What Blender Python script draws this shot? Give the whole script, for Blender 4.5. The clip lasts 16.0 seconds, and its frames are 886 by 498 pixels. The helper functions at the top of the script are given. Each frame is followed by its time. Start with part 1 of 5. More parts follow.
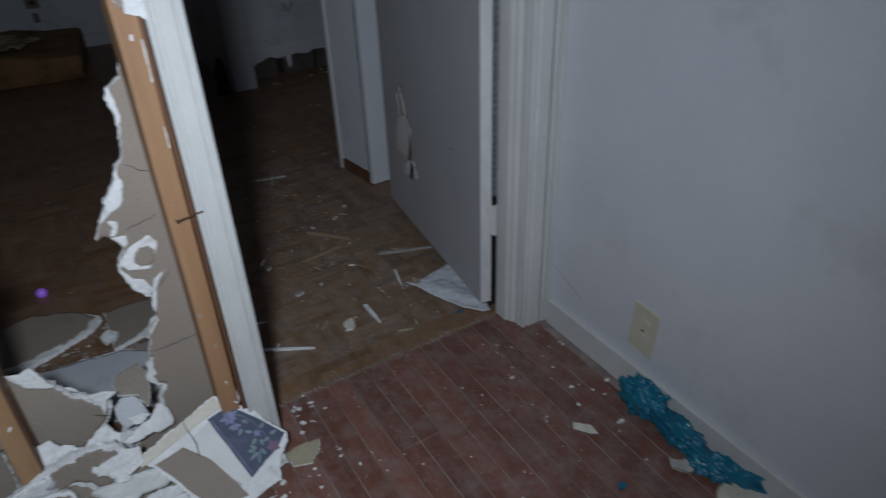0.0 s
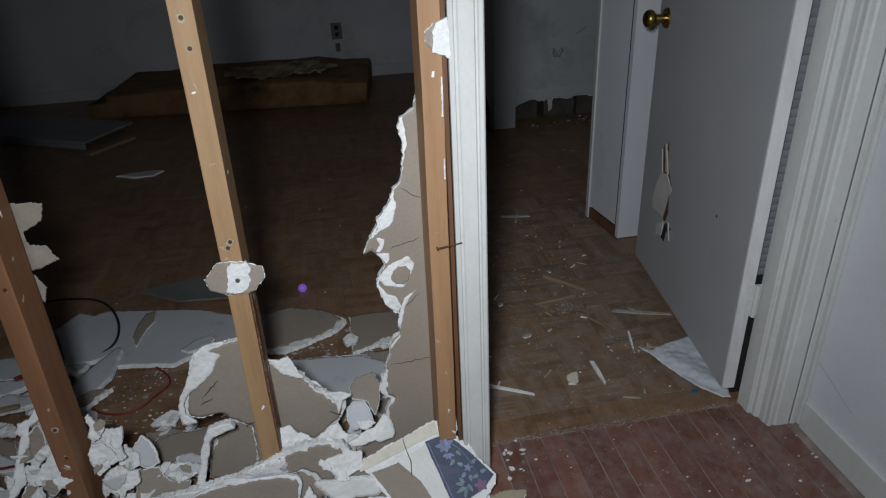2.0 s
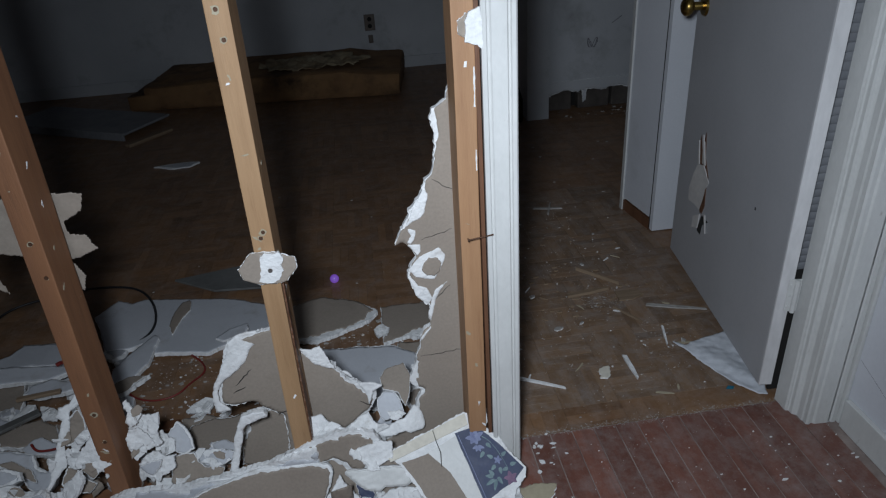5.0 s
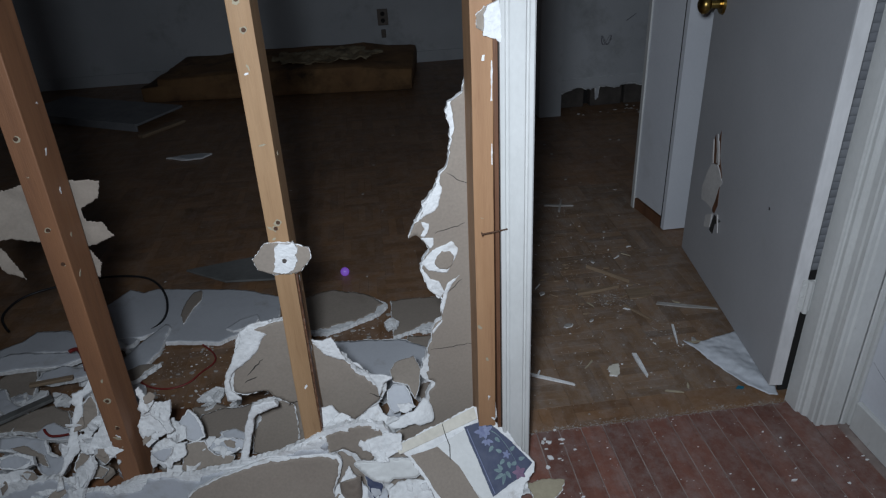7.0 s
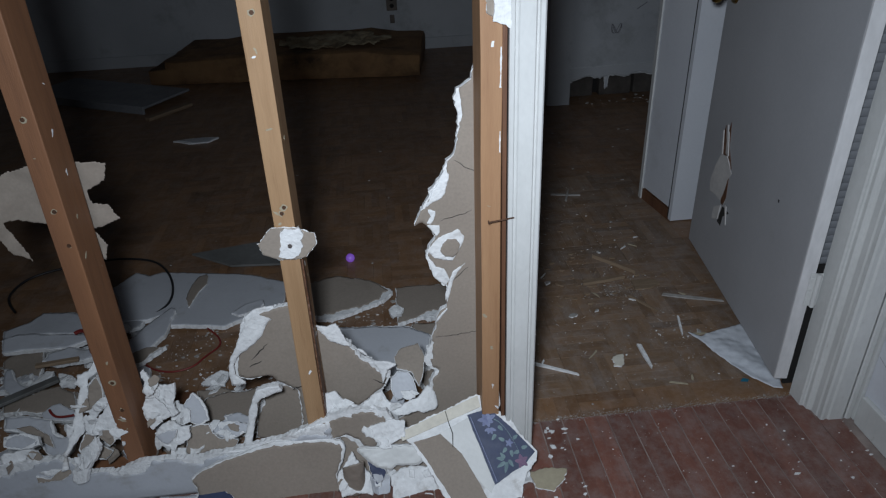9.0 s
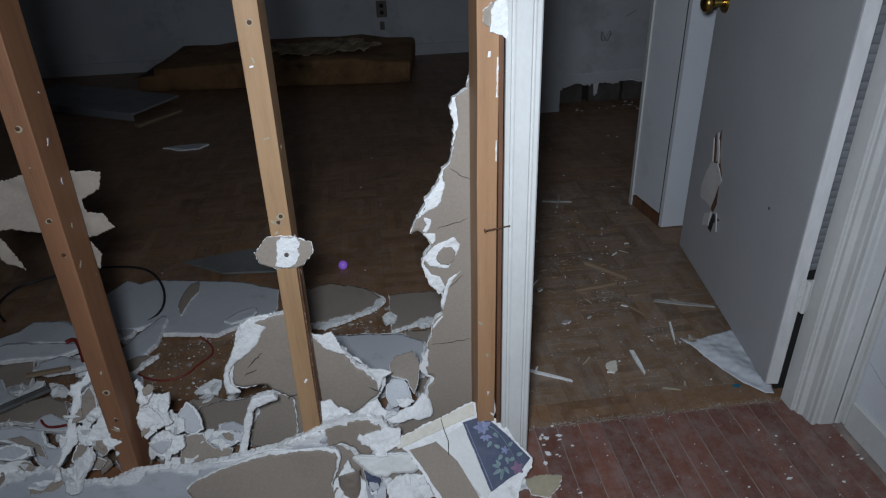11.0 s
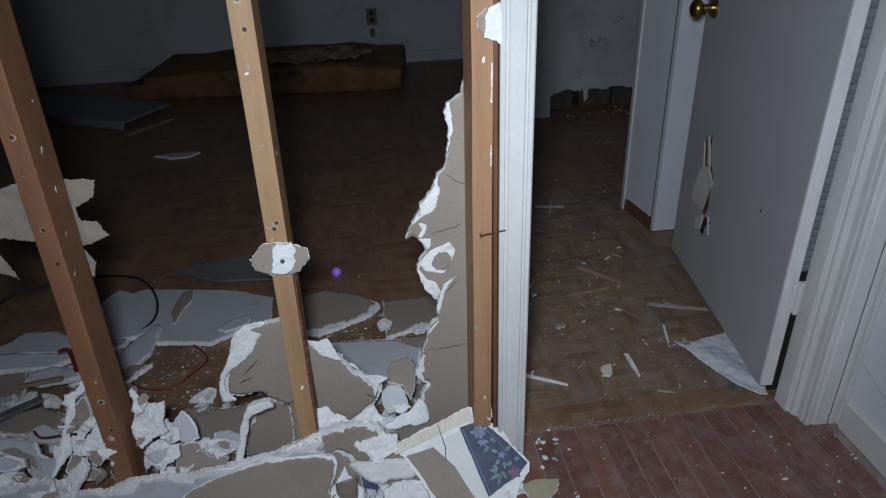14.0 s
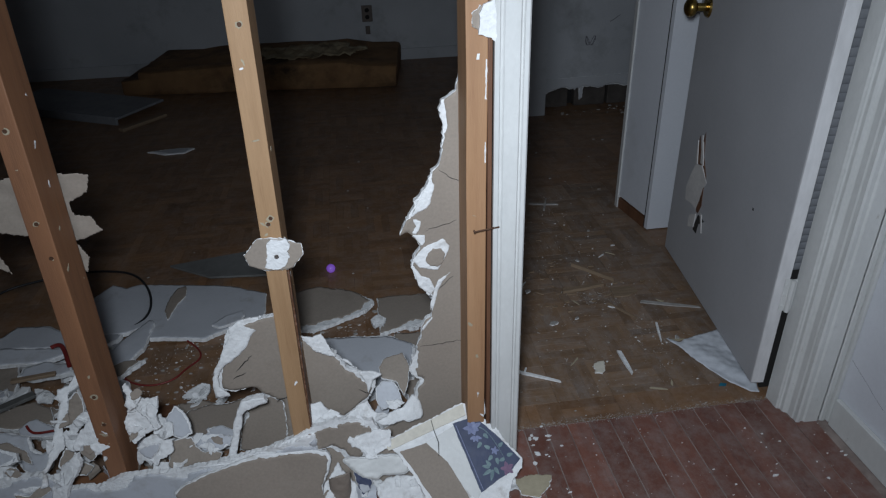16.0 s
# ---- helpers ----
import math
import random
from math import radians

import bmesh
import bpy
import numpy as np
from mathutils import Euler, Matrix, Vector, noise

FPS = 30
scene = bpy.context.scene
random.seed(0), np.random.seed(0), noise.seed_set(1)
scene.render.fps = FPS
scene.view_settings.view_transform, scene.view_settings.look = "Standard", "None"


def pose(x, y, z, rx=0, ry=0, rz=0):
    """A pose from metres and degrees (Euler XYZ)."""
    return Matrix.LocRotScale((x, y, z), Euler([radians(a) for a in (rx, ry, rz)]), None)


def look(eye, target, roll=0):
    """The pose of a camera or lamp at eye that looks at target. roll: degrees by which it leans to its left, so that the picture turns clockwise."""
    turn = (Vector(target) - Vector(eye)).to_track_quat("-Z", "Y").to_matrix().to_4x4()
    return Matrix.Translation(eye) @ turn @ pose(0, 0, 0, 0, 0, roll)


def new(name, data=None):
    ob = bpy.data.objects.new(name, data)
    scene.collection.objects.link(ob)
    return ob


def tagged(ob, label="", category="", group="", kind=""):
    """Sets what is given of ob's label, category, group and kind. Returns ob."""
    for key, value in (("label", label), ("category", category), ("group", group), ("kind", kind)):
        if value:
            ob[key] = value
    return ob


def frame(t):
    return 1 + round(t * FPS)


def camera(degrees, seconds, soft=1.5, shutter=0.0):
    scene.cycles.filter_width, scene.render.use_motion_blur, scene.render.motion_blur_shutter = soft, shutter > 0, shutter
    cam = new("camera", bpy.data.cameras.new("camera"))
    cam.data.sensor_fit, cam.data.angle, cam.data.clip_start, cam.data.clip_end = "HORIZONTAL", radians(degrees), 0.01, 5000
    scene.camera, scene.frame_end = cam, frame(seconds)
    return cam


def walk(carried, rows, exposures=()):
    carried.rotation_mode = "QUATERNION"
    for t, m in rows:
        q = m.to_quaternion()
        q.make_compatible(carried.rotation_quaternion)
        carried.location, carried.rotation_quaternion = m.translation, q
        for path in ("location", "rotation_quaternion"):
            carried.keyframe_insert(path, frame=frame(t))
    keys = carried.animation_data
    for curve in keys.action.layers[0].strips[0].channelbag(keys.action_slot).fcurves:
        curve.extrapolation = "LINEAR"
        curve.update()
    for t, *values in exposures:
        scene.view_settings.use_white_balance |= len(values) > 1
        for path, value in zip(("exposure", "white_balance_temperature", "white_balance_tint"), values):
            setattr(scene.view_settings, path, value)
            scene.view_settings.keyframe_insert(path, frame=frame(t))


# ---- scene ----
import collections

cam = camera(67.0, 16.0, soft=1.25, shutter=0.3)
PATH = [
    (0, (-0.753, -1.196, 1.246), (0.103, 0.261, 0.175), -2.2),
    (0.5, (-0.77, -1.161, 1.247), (-0.267, 0.505, 0.261), -3.1),
    (1, (-0.783, -1.145, 1.247), (-0.466, 0.583, 0.292), -2.2),
    (1.5, (-0.791, -1.141, 1.247), (-0.514, 0.603, 0.306), -2.5),
    (2, (-0.796, -1.143, 1.246), (-0.517, 0.602, 0.309), -2.8),
    (2.5, (-0.793, -1.146, 1.244), (-0.51, 0.595, 0.301), -2.5),
    (3, (-0.796, -1.14, 1.245), (-0.525, 0.599, 0.295), -2.3),
    (3.5, (-0.796, -1.137, 1.242), (-0.556, 0.605, 0.289), -2.6),
    (4, (-0.793, -1.131, 1.242), (-0.584, 0.614, 0.288), -3.1),
    (4.5, (-0.793, -1.135, 1.243), (-0.608, 0.613, 0.29), -3.9),
    (7, (-0.807, -1.142, 1.239), (-0.647, 0.605, 0.278), -3.2),
    (7.5, (-0.807, -1.141, 1.239), (-0.652, 0.602, 0.271), -2.8),
    (8, (-0.81, -1.139, 1.239), (-0.662, 0.598, 0.258), -2.4),
    (8.5, (-0.811, -1.135, 1.236), (-0.667, 0.598, 0.248), -2.3),
    (9, (-0.808, -1.137, 1.236), (-0.667, 0.594, 0.244), -2.6),
    (11.5, (-0.829, -1.137, 1.245), (-0.641, 0.599, 0.271), -2.0),
    (12, (-0.833, -1.134, 1.244), (-0.635, 0.603, 0.275), -2.0),
    (12.5, (-0.832, -1.14, 1.244), (-0.628, 0.599, 0.277), -2.2),
    (13, (-0.828, -1.144, 1.242), (-0.62, 0.595, 0.276), -2.1),
    (13.5, (-0.827, -1.14, 1.241), (-0.618, 0.6, 0.277), -2.5),
    (14, (-0.833, -1.14, 1.243), (-0.628, 0.601, 0.28), -2.3),
    (14.5, (-0.832, -1.144, 1.244), (-0.628, 0.595, 0.277), -2.5),
    (15, (-0.833, -1.149, 1.243), (-0.622, 0.589, 0.277), -2.4),
    (15.5, (-0.833, -1.147, 1.243), (-0.616, 0.589, 0.274), -2.0),
    (16, (-0.832, -1.145, 1.242), (-0.612, 0.591, 0.273), -1.8),
]
walk(cam, [(t, look(eye, target, roll)) for t, eye, target, roll in PATH], [(0, -0.36, 6450, 10), (0.5, -0.34, 6900, 10), (1.0, -0.15, 7000, 10), (1.6, -0.04, 7000, 10), (3.0, 0.0, 6850, 10), (4.0, 0.0, 6500, 10), (16.0, 0.0, 6500, 10)])

# ---- light: one cool white camera torch, held still over the path ----
world = bpy.data.worlds.new("world")
scene.world = world
world.use_nodes = True
world.node_tree.nodes["Background"].inputs[0].default_value = (0.5, 0.6, 0.8, 1)
world.node_tree.nodes["Background"].inputs[1].default_value = 0.004
lamp = bpy.data.lights.new("camera_lamp", "AREA")
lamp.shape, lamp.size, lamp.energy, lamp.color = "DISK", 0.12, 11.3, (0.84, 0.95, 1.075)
camera_lamp = new("camera_lamp", lamp)
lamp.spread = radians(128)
camera_lamp.matrix_world = look((-0.88, -1.17, 1.335), (-0.45, 0.6, 0.36))


# ---- materials ----
def mat(name, a, b, scale=6.0, rough=0.6, bump=0.2, grain=40.0, stretch=(1, 1, 1), metallic=0.0, vary=0.0, dust=0.0, stain=None, coords="Object", island=0.0, fleck=0.36):
    """Two tones by broad noise, fine grain in colour and relief, variation from piece to piece, dust and stains in patches."""
    m = bpy.data.materials.new(name)
    m.use_nodes = True
    n, l = m.node_tree.nodes, m.node_tree.links
    p = n["Principled BSDF"]
    p.inputs["Metallic"].default_value = metallic
    if coords == "World":
        src = n.new("ShaderNodeNewGeometry").outputs["Position"]
    else:
        src = n.new("ShaderNodeTexCoord").outputs["Object"]
    info = n.new("ShaderNodeObjectInfo")
    add = n.new("ShaderNodeVectorMath")
    add.operation = "MULTIPLY_ADD"
    l.new(src, add.inputs[0])
    add.inputs[1].default_value = stretch
    if coords == "Object":
        far = n.new("ShaderNodeVectorMath")
        far.operation = "SCALE"
        far.inputs[0].default_value = (13, 7, 5)
        l.new(info.outputs["Random"], far.inputs["Scale"])
        l.new(far.outputs[0], add.inputs[2])
    vec = add.outputs[0]

    def noise_at(s, detail=4, r=0.6):
        t = n.new("ShaderNodeTexNoise")
        t.inputs["Scale"].default_value, t.inputs["Detail"].default_value, t.inputs["Roughness"].default_value = s, detail, r
        l.new(vec, t.inputs["Vector"])
        return t.outputs["Fac"]

    def ramp(fac, lo, hi):
        r = n.new("ShaderNodeMapRange")
        r.inputs["From Min"].default_value, r.inputs["From Max"].default_value = lo, hi
        l.new(fac, r.inputs["Value"])
        return r.outputs[0]

    def mix(fac, x, y):
        k = n.new("ShaderNodeMix")
        k.data_type = "RGBA"
        l.new(fac, k.inputs[0])
        for sock, v in ((k.inputs[6], x), (k.inputs[7], y)):
            if isinstance(v, tuple):
                sock.default_value = (*v, 1)
            else:
                l.new(v, sock)
        return k.outputs[2]

    col = mix(ramp(noise_at(scale), 0.3, 0.7), a, b)
    fine = noise_at(grain, 3)
    hsv = n.new("ShaderNodeHueSaturation")
    l.new(col, hsv.inputs["Color"])
    val = n.new("ShaderNodeMath")
    val.operation = "MULTIPLY_ADD"
    l.new(fine, val.inputs[0])
    val.inputs[1].default_value, val.inputs[2].default_value = fleck, 1.0 - fleck / 2
    last = val.outputs[0]
    if vary:
        v2 = n.new("ShaderNodeMath")
        v2.operation = "MULTIPLY_ADD"
        l.new(info.outputs["Random"], v2.inputs[0])
        v2.inputs[1].default_value = vary
        l.new(last, v2.inputs[2])
        v3 = n.new("ShaderNodeMath")
        v3.operation = "SUBTRACT"
        l.new(v2.outputs[0], v3.inputs[0])
        v3.inputs[1].default_value = vary / 2
        last = v3.outputs[0]
    if island:
        geo, each = n.new("ShaderNodeNewGeometry"), n.new("ShaderNodeMath")
        each.operation = "MULTIPLY_ADD"
        l.new(geo.outputs["Random Per Island"], each.inputs[0])
        each.inputs[1].default_value = island
        l.new(last, each.inputs[2])
        last = each.outputs[0]
    l.new(last, hsv.inputs["Value"])
    col = hsv.outputs[0]
    if stain:
        tone, s, lo, hi = stain
        col = mix(ramp(noise_at(s, 6, 0.7), lo, hi), col, tone)
    if dust:
        pos = n.new("ShaderNodeNewGeometry").outputs["Position"]
        t = n.new("ShaderNodeTexNoise")
        t.inputs["Scale"].default_value, t.inputs["Detail"].default_value, t.inputs["Roughness"].default_value = 15.0, 9, 0.8
        l.new(pos, t.inputs["Vector"])
        d = n.new("ShaderNodeMapRange")
        d.inputs["From Min"].default_value, d.inputs["From Max"].default_value, d.inputs["To Max"].default_value = 0.44, 0.80, dust
        l.new(t.outputs["Fac"], d.inputs["Value"])
        col = mix(d.outputs[0], col, (0.33, 0.31, 0.30))
    l.new(col, p.inputs["Base Color"])
    rr = n.new("ShaderNodeMapRange")
    rr.inputs["To Min"].default_value, rr.inputs["To Max"].default_value = max(0.05, rough - 0.12), min(1, rough + 0.15)
    l.new(noise_at(scale * 2.3), rr.inputs["Value"])
    l.new(rr.outputs[0], p.inputs["Roughness"])
    if bump:
        bp = n.new("ShaderNodeBump")
        bp.inputs["Strength"].default_value, bp.inputs["Distance"].default_value = bump, 0.004
        l.new(fine, bp.inputs["Height"])
        l.new(bp.outputs[0], p.inputs["Normal"])
    return m


M = {
    "wall": mat("wall_paint", (0.62, 0.63, 0.66), (0.56, 0.57, 0.61), 2.5, 0.55, 0.05, 120, stain=((0.45, 0.45, 0.46), 3.0, 0.60, 0.85), fleck=0.12),
    # stained white paint, its base tone lowered for the far room's dimness
    "far_wall": mat("far_wall_dimmed_paint", (0.50, 0.51, 0.53), (0.40, 0.41, 0.43), 1.5, 0.7, 0.05, 90, stain=((0.22, 0.22, 0.22), 2.0, 0.55, 0.8), fleck=0.12),
    "trim": mat("trim_paint", (0.60, 0.60, 0.585), (0.52, 0.52, 0.505), 9, 0.42, 0.10, 110, (1, 1, 0.5), stain=((0.27, 0.24, 0.20), 42, 0.66, 0.78), fleck=0.16),
    "door": mat("door_paint", (0.42, 0.42, 0.435), (0.365, 0.365, 0.38), 2.2, 0.5, 0.04, 120, stain=((0.34, 0.33, 0.32), 5, 0.62, 0.85), fleck=0.12),
    "veneer": mat("torn_veneer", (0.52, 0.50, 0.48), (0.44, 0.42, 0.41), 14, 0.7, 0.15, 70, (1, 1, 0.3)),
    "door_edge": mat("door_edge_paint", (0.66, 0.65, 0.65), (0.56, 0.55, 0.55), 12, 0.5, 0.1, 60, (1, 1, 0.3)),
    "stud": mat("stud_pine", (0.40, 0.245, 0.13), (0.30, 0.175, 0.088), 5, 0.62, 0.16, 70, (7, 7, 0.5), stain=((0.17, 0.085, 0.04), 9, 0.58, 0.9), fleck=0.2),
    "stud_orange": mat("stud_fir", (0.40, 0.228, 0.120), (0.32, 0.172, 0.088), 5, 0.6, 0.16, 70, (7, 7, 0.5), stain=((0.20, 0.09, 0.045), 9, 0.58, 0.9), fleck=0.2),
    "stud_dark": mat("stud_stained", (0.27, 0.125, 0.06), (0.19, 0.085, 0.042), 5, 0.6, 0.16, 70, (7, 7, 0.5), stain=((0.11, 0.05, 0.028), 9, 0.56, 0.85), fleck=0.2),
    "old_wood": mat("old_wood", (0.16, 0.07, 0.035), (0.09, 0.04, 0.02), 8, 0.6, 0.2, 60, (5, 5, 0.6)),
    "lath": mat("pale_wood", (0.29, 0.21, 0.14), (0.18, 0.125, 0.080), 10, 0.65, 0.2, 60, (0.6, 6, 6)),
    "paper": mat("board_paper", (0.305, 0.258, 0.215), (0.262, 0.219, 0.182), 3, 0.85, 0.10, 160, stain=((0.21, 0.175, 0.14), 7, 0.60, 0.85)),
    "gypsum": mat("gypsum", (0.80, 0.80, 0.80), (0.68, 0.68, 0.68), 25, 0.9, 0.9, 90, stain=((0.40, 0.37, 0.34), 14, 0.58, 0.76)),
    "paint": mat("board_paint", (0.52, 0.53, 0.56), (0.46, 0.47, 0.50), 4, 0.6, 0.08, 120, stain=((0.33, 0.31, 0.29), 8, 0.58, 0.8), fleck=0.12),
    "ivory": mat("ivory_trim", (0.66, 0.62, 0.53), (0.58, 0.54, 0.46), 12, 0.6, 0.15, 80, stain=((0.35, 0.29, 0.2), 16, 0.62, 0.8)),
    "navy": mat("navy_wallpaper", (0.032, 0.045, 0.10), (0.024, 0.034, 0.08), 20, 0.55, 0.08, 150),
    "petal": mat("petal_print", (0.21, 0.24, 0.38), (0.10, 0.12, 0.24), 60, 0.55, 0.05, 150),
    "leaf": mat("leaf_print", (0.17, 0.25, 0.26), (0.08, 0.14, 0.16), 60, 0.55, 0.05, 150),
    "rose": mat("rose_print", (0.20, 0.10, 0.18), (0.11, 0.06, 0.12), 60, 0.55, 0.05, 150),
    "plank": mat("red_plank", (0.205, 0.088, 0.064), (0.145, 0.058, 0.042), 6, 0.42, 0.10, 90, (6, 0.7, 6), vary=0.40, dust=0.6, stain=((0.05, 0.018, 0.014), 9, 0.58, 0.85)),
    "finger": mat("parquet", (0.225, 0.142, 0.085), (0.165, 0.100, 0.060), 7, 0.46, 0.10, 90, (0.8, 6, 6), vary=0.40, dust=0.7, stain=((0.055, 0.03, 0.016), 6, 0.58, 0.85)),
    "finger_far": mat("parquet_far", (0.20, 0.112, 0.058), (0.14, 0.074, 0.038), 3, 0.45, 0.08, 60, vary=0.0, dust=0.45, stain=((0.05, 0.028, 0.015), 4, 0.55, 0.85), coords="World", island=0.4),
    "plank_joint": mat("pale_joint_dust", (0.36, 0.30, 0.27), (0.12, 0.08, 0.07), 7, 0.9, 0.3, 90, coords="World"),
    "subfloor": mat("joint_dirt", (0.05, 0.035, 0.025), (0.10, 0.08, 0.065), 12, 0.9, 0.3, 90, coords="World"),
    "dust": mat("plaster_dust", (0.42, 0.40, 0.38), (0.27, 0.25, 0.23), 30, 0.95, 0.6, 120),
    "foam": mat("stained_foam", (0.25, 0.14, 0.06), (0.14, 0.07, 0.03), 5, 0.9, 0.5, 40, stain=((0.045, 0.025, 0.012), 3.2, 0.50, 0.72)),
    "foam_top": mat("torn_foam", (0.40, 0.34, 0.23), (0.19, 0.125, 0.065), 8, 0.95, 1.0, 30, stain=((0.06, 0.035, 0.018), 3.5, 0.50, 0.66)),
    "brass": mat("brass", (0.42, 0.29, 0.09), (0.30, 0.2, 0.06), 20, 0.28, 0.03, 90, metallic=1.0),
    "steel": mat("nail_steel", (0.28, 0.26, 0.25), (0.16, 0.12, 0.10), 80, 0.5, 0.2, 200, metallic=0.9),
    "rust": mat("rusty_nail", (0.12, 0.06, 0.035), (0.07, 0.035, 0.02), 80, 0.7, 0.2, 200, metallic=0.4),
    "rubber": mat("black_cable", (0.012, 0.012, 0.014), (0.02, 0.02, 0.022), 30, 0.45, 0.05, 90),
    "wire": mat("red_wire", (0.22, 0.025, 0.02), (0.14, 0.015, 0.015), 30, 0.45, 0.05, 90),
    "teal": mat("teal_plastic", (0.012, 0.17, 0.25), (0.006, 0.10, 0.17), 9, 0.30, 0.15, 50, stain=((0.10, 0.35, 0.42), 14, 0.60, 0.8)),
    "cream": mat("cream_plastic", (0.56, 0.53, 0.42), (0.49, 0.46, 0.36), 9, 0.5, 0.05, 90, stain=((0.36, 0.33, 0.25), 30, 0.62, 0.8)),
    "brown_plate": mat("brown_plastic", (0.13, 0.10, 0.08), (0.09, 0.07, 0.06), 9, 0.5, 0.05, 90),
    "tan_paper": mat("tan_paper", (0.40, 0.35, 0.25), (0.33, 0.28, 0.2), 9, 0.85, 0.15, 90),
    "cloth": mat("white_cloth", (0.66, 0.68, 0.72), (0.52, 0.54, 0.58), 14, 0.85, 0.5, 30, stain=((0.36, 0.34, 0.32), 8, 0.62, 0.85)),
    "rib": mat("ribbed_grey", (0.24, 0.245, 0.26), (0.18, 0.185, 0.20), 9, 0.6, 0.1, 60),
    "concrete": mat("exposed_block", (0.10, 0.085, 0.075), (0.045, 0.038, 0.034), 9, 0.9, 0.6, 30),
    "grey_board": mat("grey_board", (0.17, 0.17, 0.165), (0.11, 0.11, 0.105), 6, 0.5, 0.1, 60, stain=((0.06, 0.05, 0.045), 6, 0.55, 0.8)),
    # near-black that also paints in the shade of the cavity and door breaks
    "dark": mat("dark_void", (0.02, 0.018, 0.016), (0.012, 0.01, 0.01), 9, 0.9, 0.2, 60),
    "bottle": mat("dark_glass", (0.012, 0.015, 0.012), (0.008, 0.01, 0.008), 9, 0.15, 0.0, 60),
    "mark": mat("pencil_mark", (0.16, 0.15, 0.17), (0.12, 0.11, 0.13), 30, 0.8, 0.0, 60),
}


glow = bpy.data.materials.new("ball_glow")
glow.use_nodes = True
gp = glow.node_tree.nodes["Principled BSDF"]
gp.inputs["Base Color"].default_value, gp.inputs["Roughness"].default_value = (0.25, 0.18, 0.5, 1), 0.25
gp.inputs["Emission Color"].default_value, gp.inputs["Emission Strength"].default_value = (0.32, 0.08, 0.85, 1), 0.25
M["ball"] = glow


# ---- builders ----
def finish(name, bm, material):
    bmesh.ops.recalc_face_normals(bm, faces=bm.faces)
    me = bpy.data.meshes.new(name)
    bm.to_mesh(me)
    bm.free()
    me.materials.append(M[material])
    return me


def part(name, bm, material, parent=None, label="", m=None):
    """One bmesh as one mesh object, under a thing or under a part."""
    ob = new(name, finish(name, bm, material))
    if parent:
        ob.parent = parent
    if m:
        ob.matrix_basis = m
    return tagged(ob, label)


def thing(name, label, category, m=None, group="", kind=""):
    ob = new(name)
    ob.empty_display_size = 0.05
    if m:
        ob.matrix_basis = m
    return tagged(ob, label, category, group, kind)


def box(x0, x1, y0, y1, z0, z1, bevel=0.0, bm=None):
    bm = bm or bmesh.new()
    m = pose((x0 + x1) / 2, (y0 + y1) / 2, (z0 + z1) / 2) @ Matrix.Diagonal((x1 - x0, y1 - y0, z1 - z0, 1))
    made = bmesh.ops.create_cube(bm, size=1, matrix=m)
    if bevel:
        edges = list({e for v in made["verts"] for e in v.link_edges})
        bmesh.ops.bevel(bm, geom=edges, offset=bevel, segments=2, affect="EDGES", profile=0.6)
    return bm


def prism(pts, z0, z1, bm=None):
    """A flat outline in x and y, from z0 up to z1."""
    bm = bm or bmesh.new()
    lo = [bm.verts.new((x, y, z0)) for x, y in pts]
    hi = [bm.verts.new((x, y, z1)) for x, y in pts]
    bm.faces.new(hi)
    bm.faces.new(lo[::-1])
    for i in range(len(pts)):
        j = (i + 1) % len(pts)
        bm.faces.new((lo[i], lo[j], hi[j], hi[i]))
    return bm


def cyl(r0, r1, h, seg=20, m=None, bm=None):
    bm = bm or bmesh.new()
    bmesh.ops.create_cone(bm, cap_ends=True, segments=seg, radius1=r0, radius2=r1, depth=h, matrix=m or Matrix())
    return bm


def resample(ctrl, step):
    """A closed outline of (x, y, band) points, cut into short stretches."""
    out = []
    for i, a in enumerate(ctrl):
        b = ctrl[(i + 1) % len(ctrl)]
        k = max(1, int(math.hypot(b[0] - a[0], b[1] - a[1]) / step))
        for j in range(k):
            f = j / k
            out.append(tuple(a[q] + (b[q] - a[q]) * f for q in range(3)))
    return out


def area2(pts):
    return sum(a[0] * b[1] - b[0] * a[1] for a, b in zip(pts, pts[1:] + pts[:1]))


def torn(ctrl, rng, step=0.008, rag=0.006):
    """Ragged outline of a torn board and the smaller one of the paper on it. The third number of a point is how wide the bare core shows there; below zero the edge is cut straight."""
    ctrl = [c if len(c) == 3 else (*c, 0.012) for c in ctrl]
    if area2(ctrl) < 0:
        ctrl = ctrl[::-1]
    pts = resample(ctrl, step)
    seed = Vector((rng.uniform(0, 90), rng.uniform(0, 90), rng.uniform(0, 90)))
    outer, inner, n = [], [], len(pts)
    for i, (x, y, band) in enumerate(pts):
        a, b = pts[i - 1], pts[(i + 1) % n]
        dx, dy = b[0] - a[0], b[1] - a[1]
        k = math.hypot(dx, dy) or 1
        nx, ny = -dy / k, dx / k
        cut = band < 0
        w = 0 if band <= -1 else rag * (noise.noise(Vector((x * 22, y * 22, 0)) + seed) * 1.1 + noise.noise(Vector((x * 95, y * 95, 3)) + seed) * 0.42 + noise.noise(Vector((x * 300, y * 300, 5)) + seed) * 0.22)
        w += 0 if band <= -1 else rng.uniform(-0.2, 0.2) * rag
        outer.append((x + nx * w, y + ny * w))
        s = 0.0004 if cut else max(0.0012, band * (0.75 + 1.7 * noise.noise(Vector((x * 14, y * 14, 7)) + seed) + 0.55 * noise.noise(Vector((x * 70, y * 70, 9)) + seed) + 0.3 * noise.noise(Vector((x * 260, y * 260, 11)) + seed)))
        inner.append((x + nx * (w + s), y + ny * (w + s)))
    return outer, inner


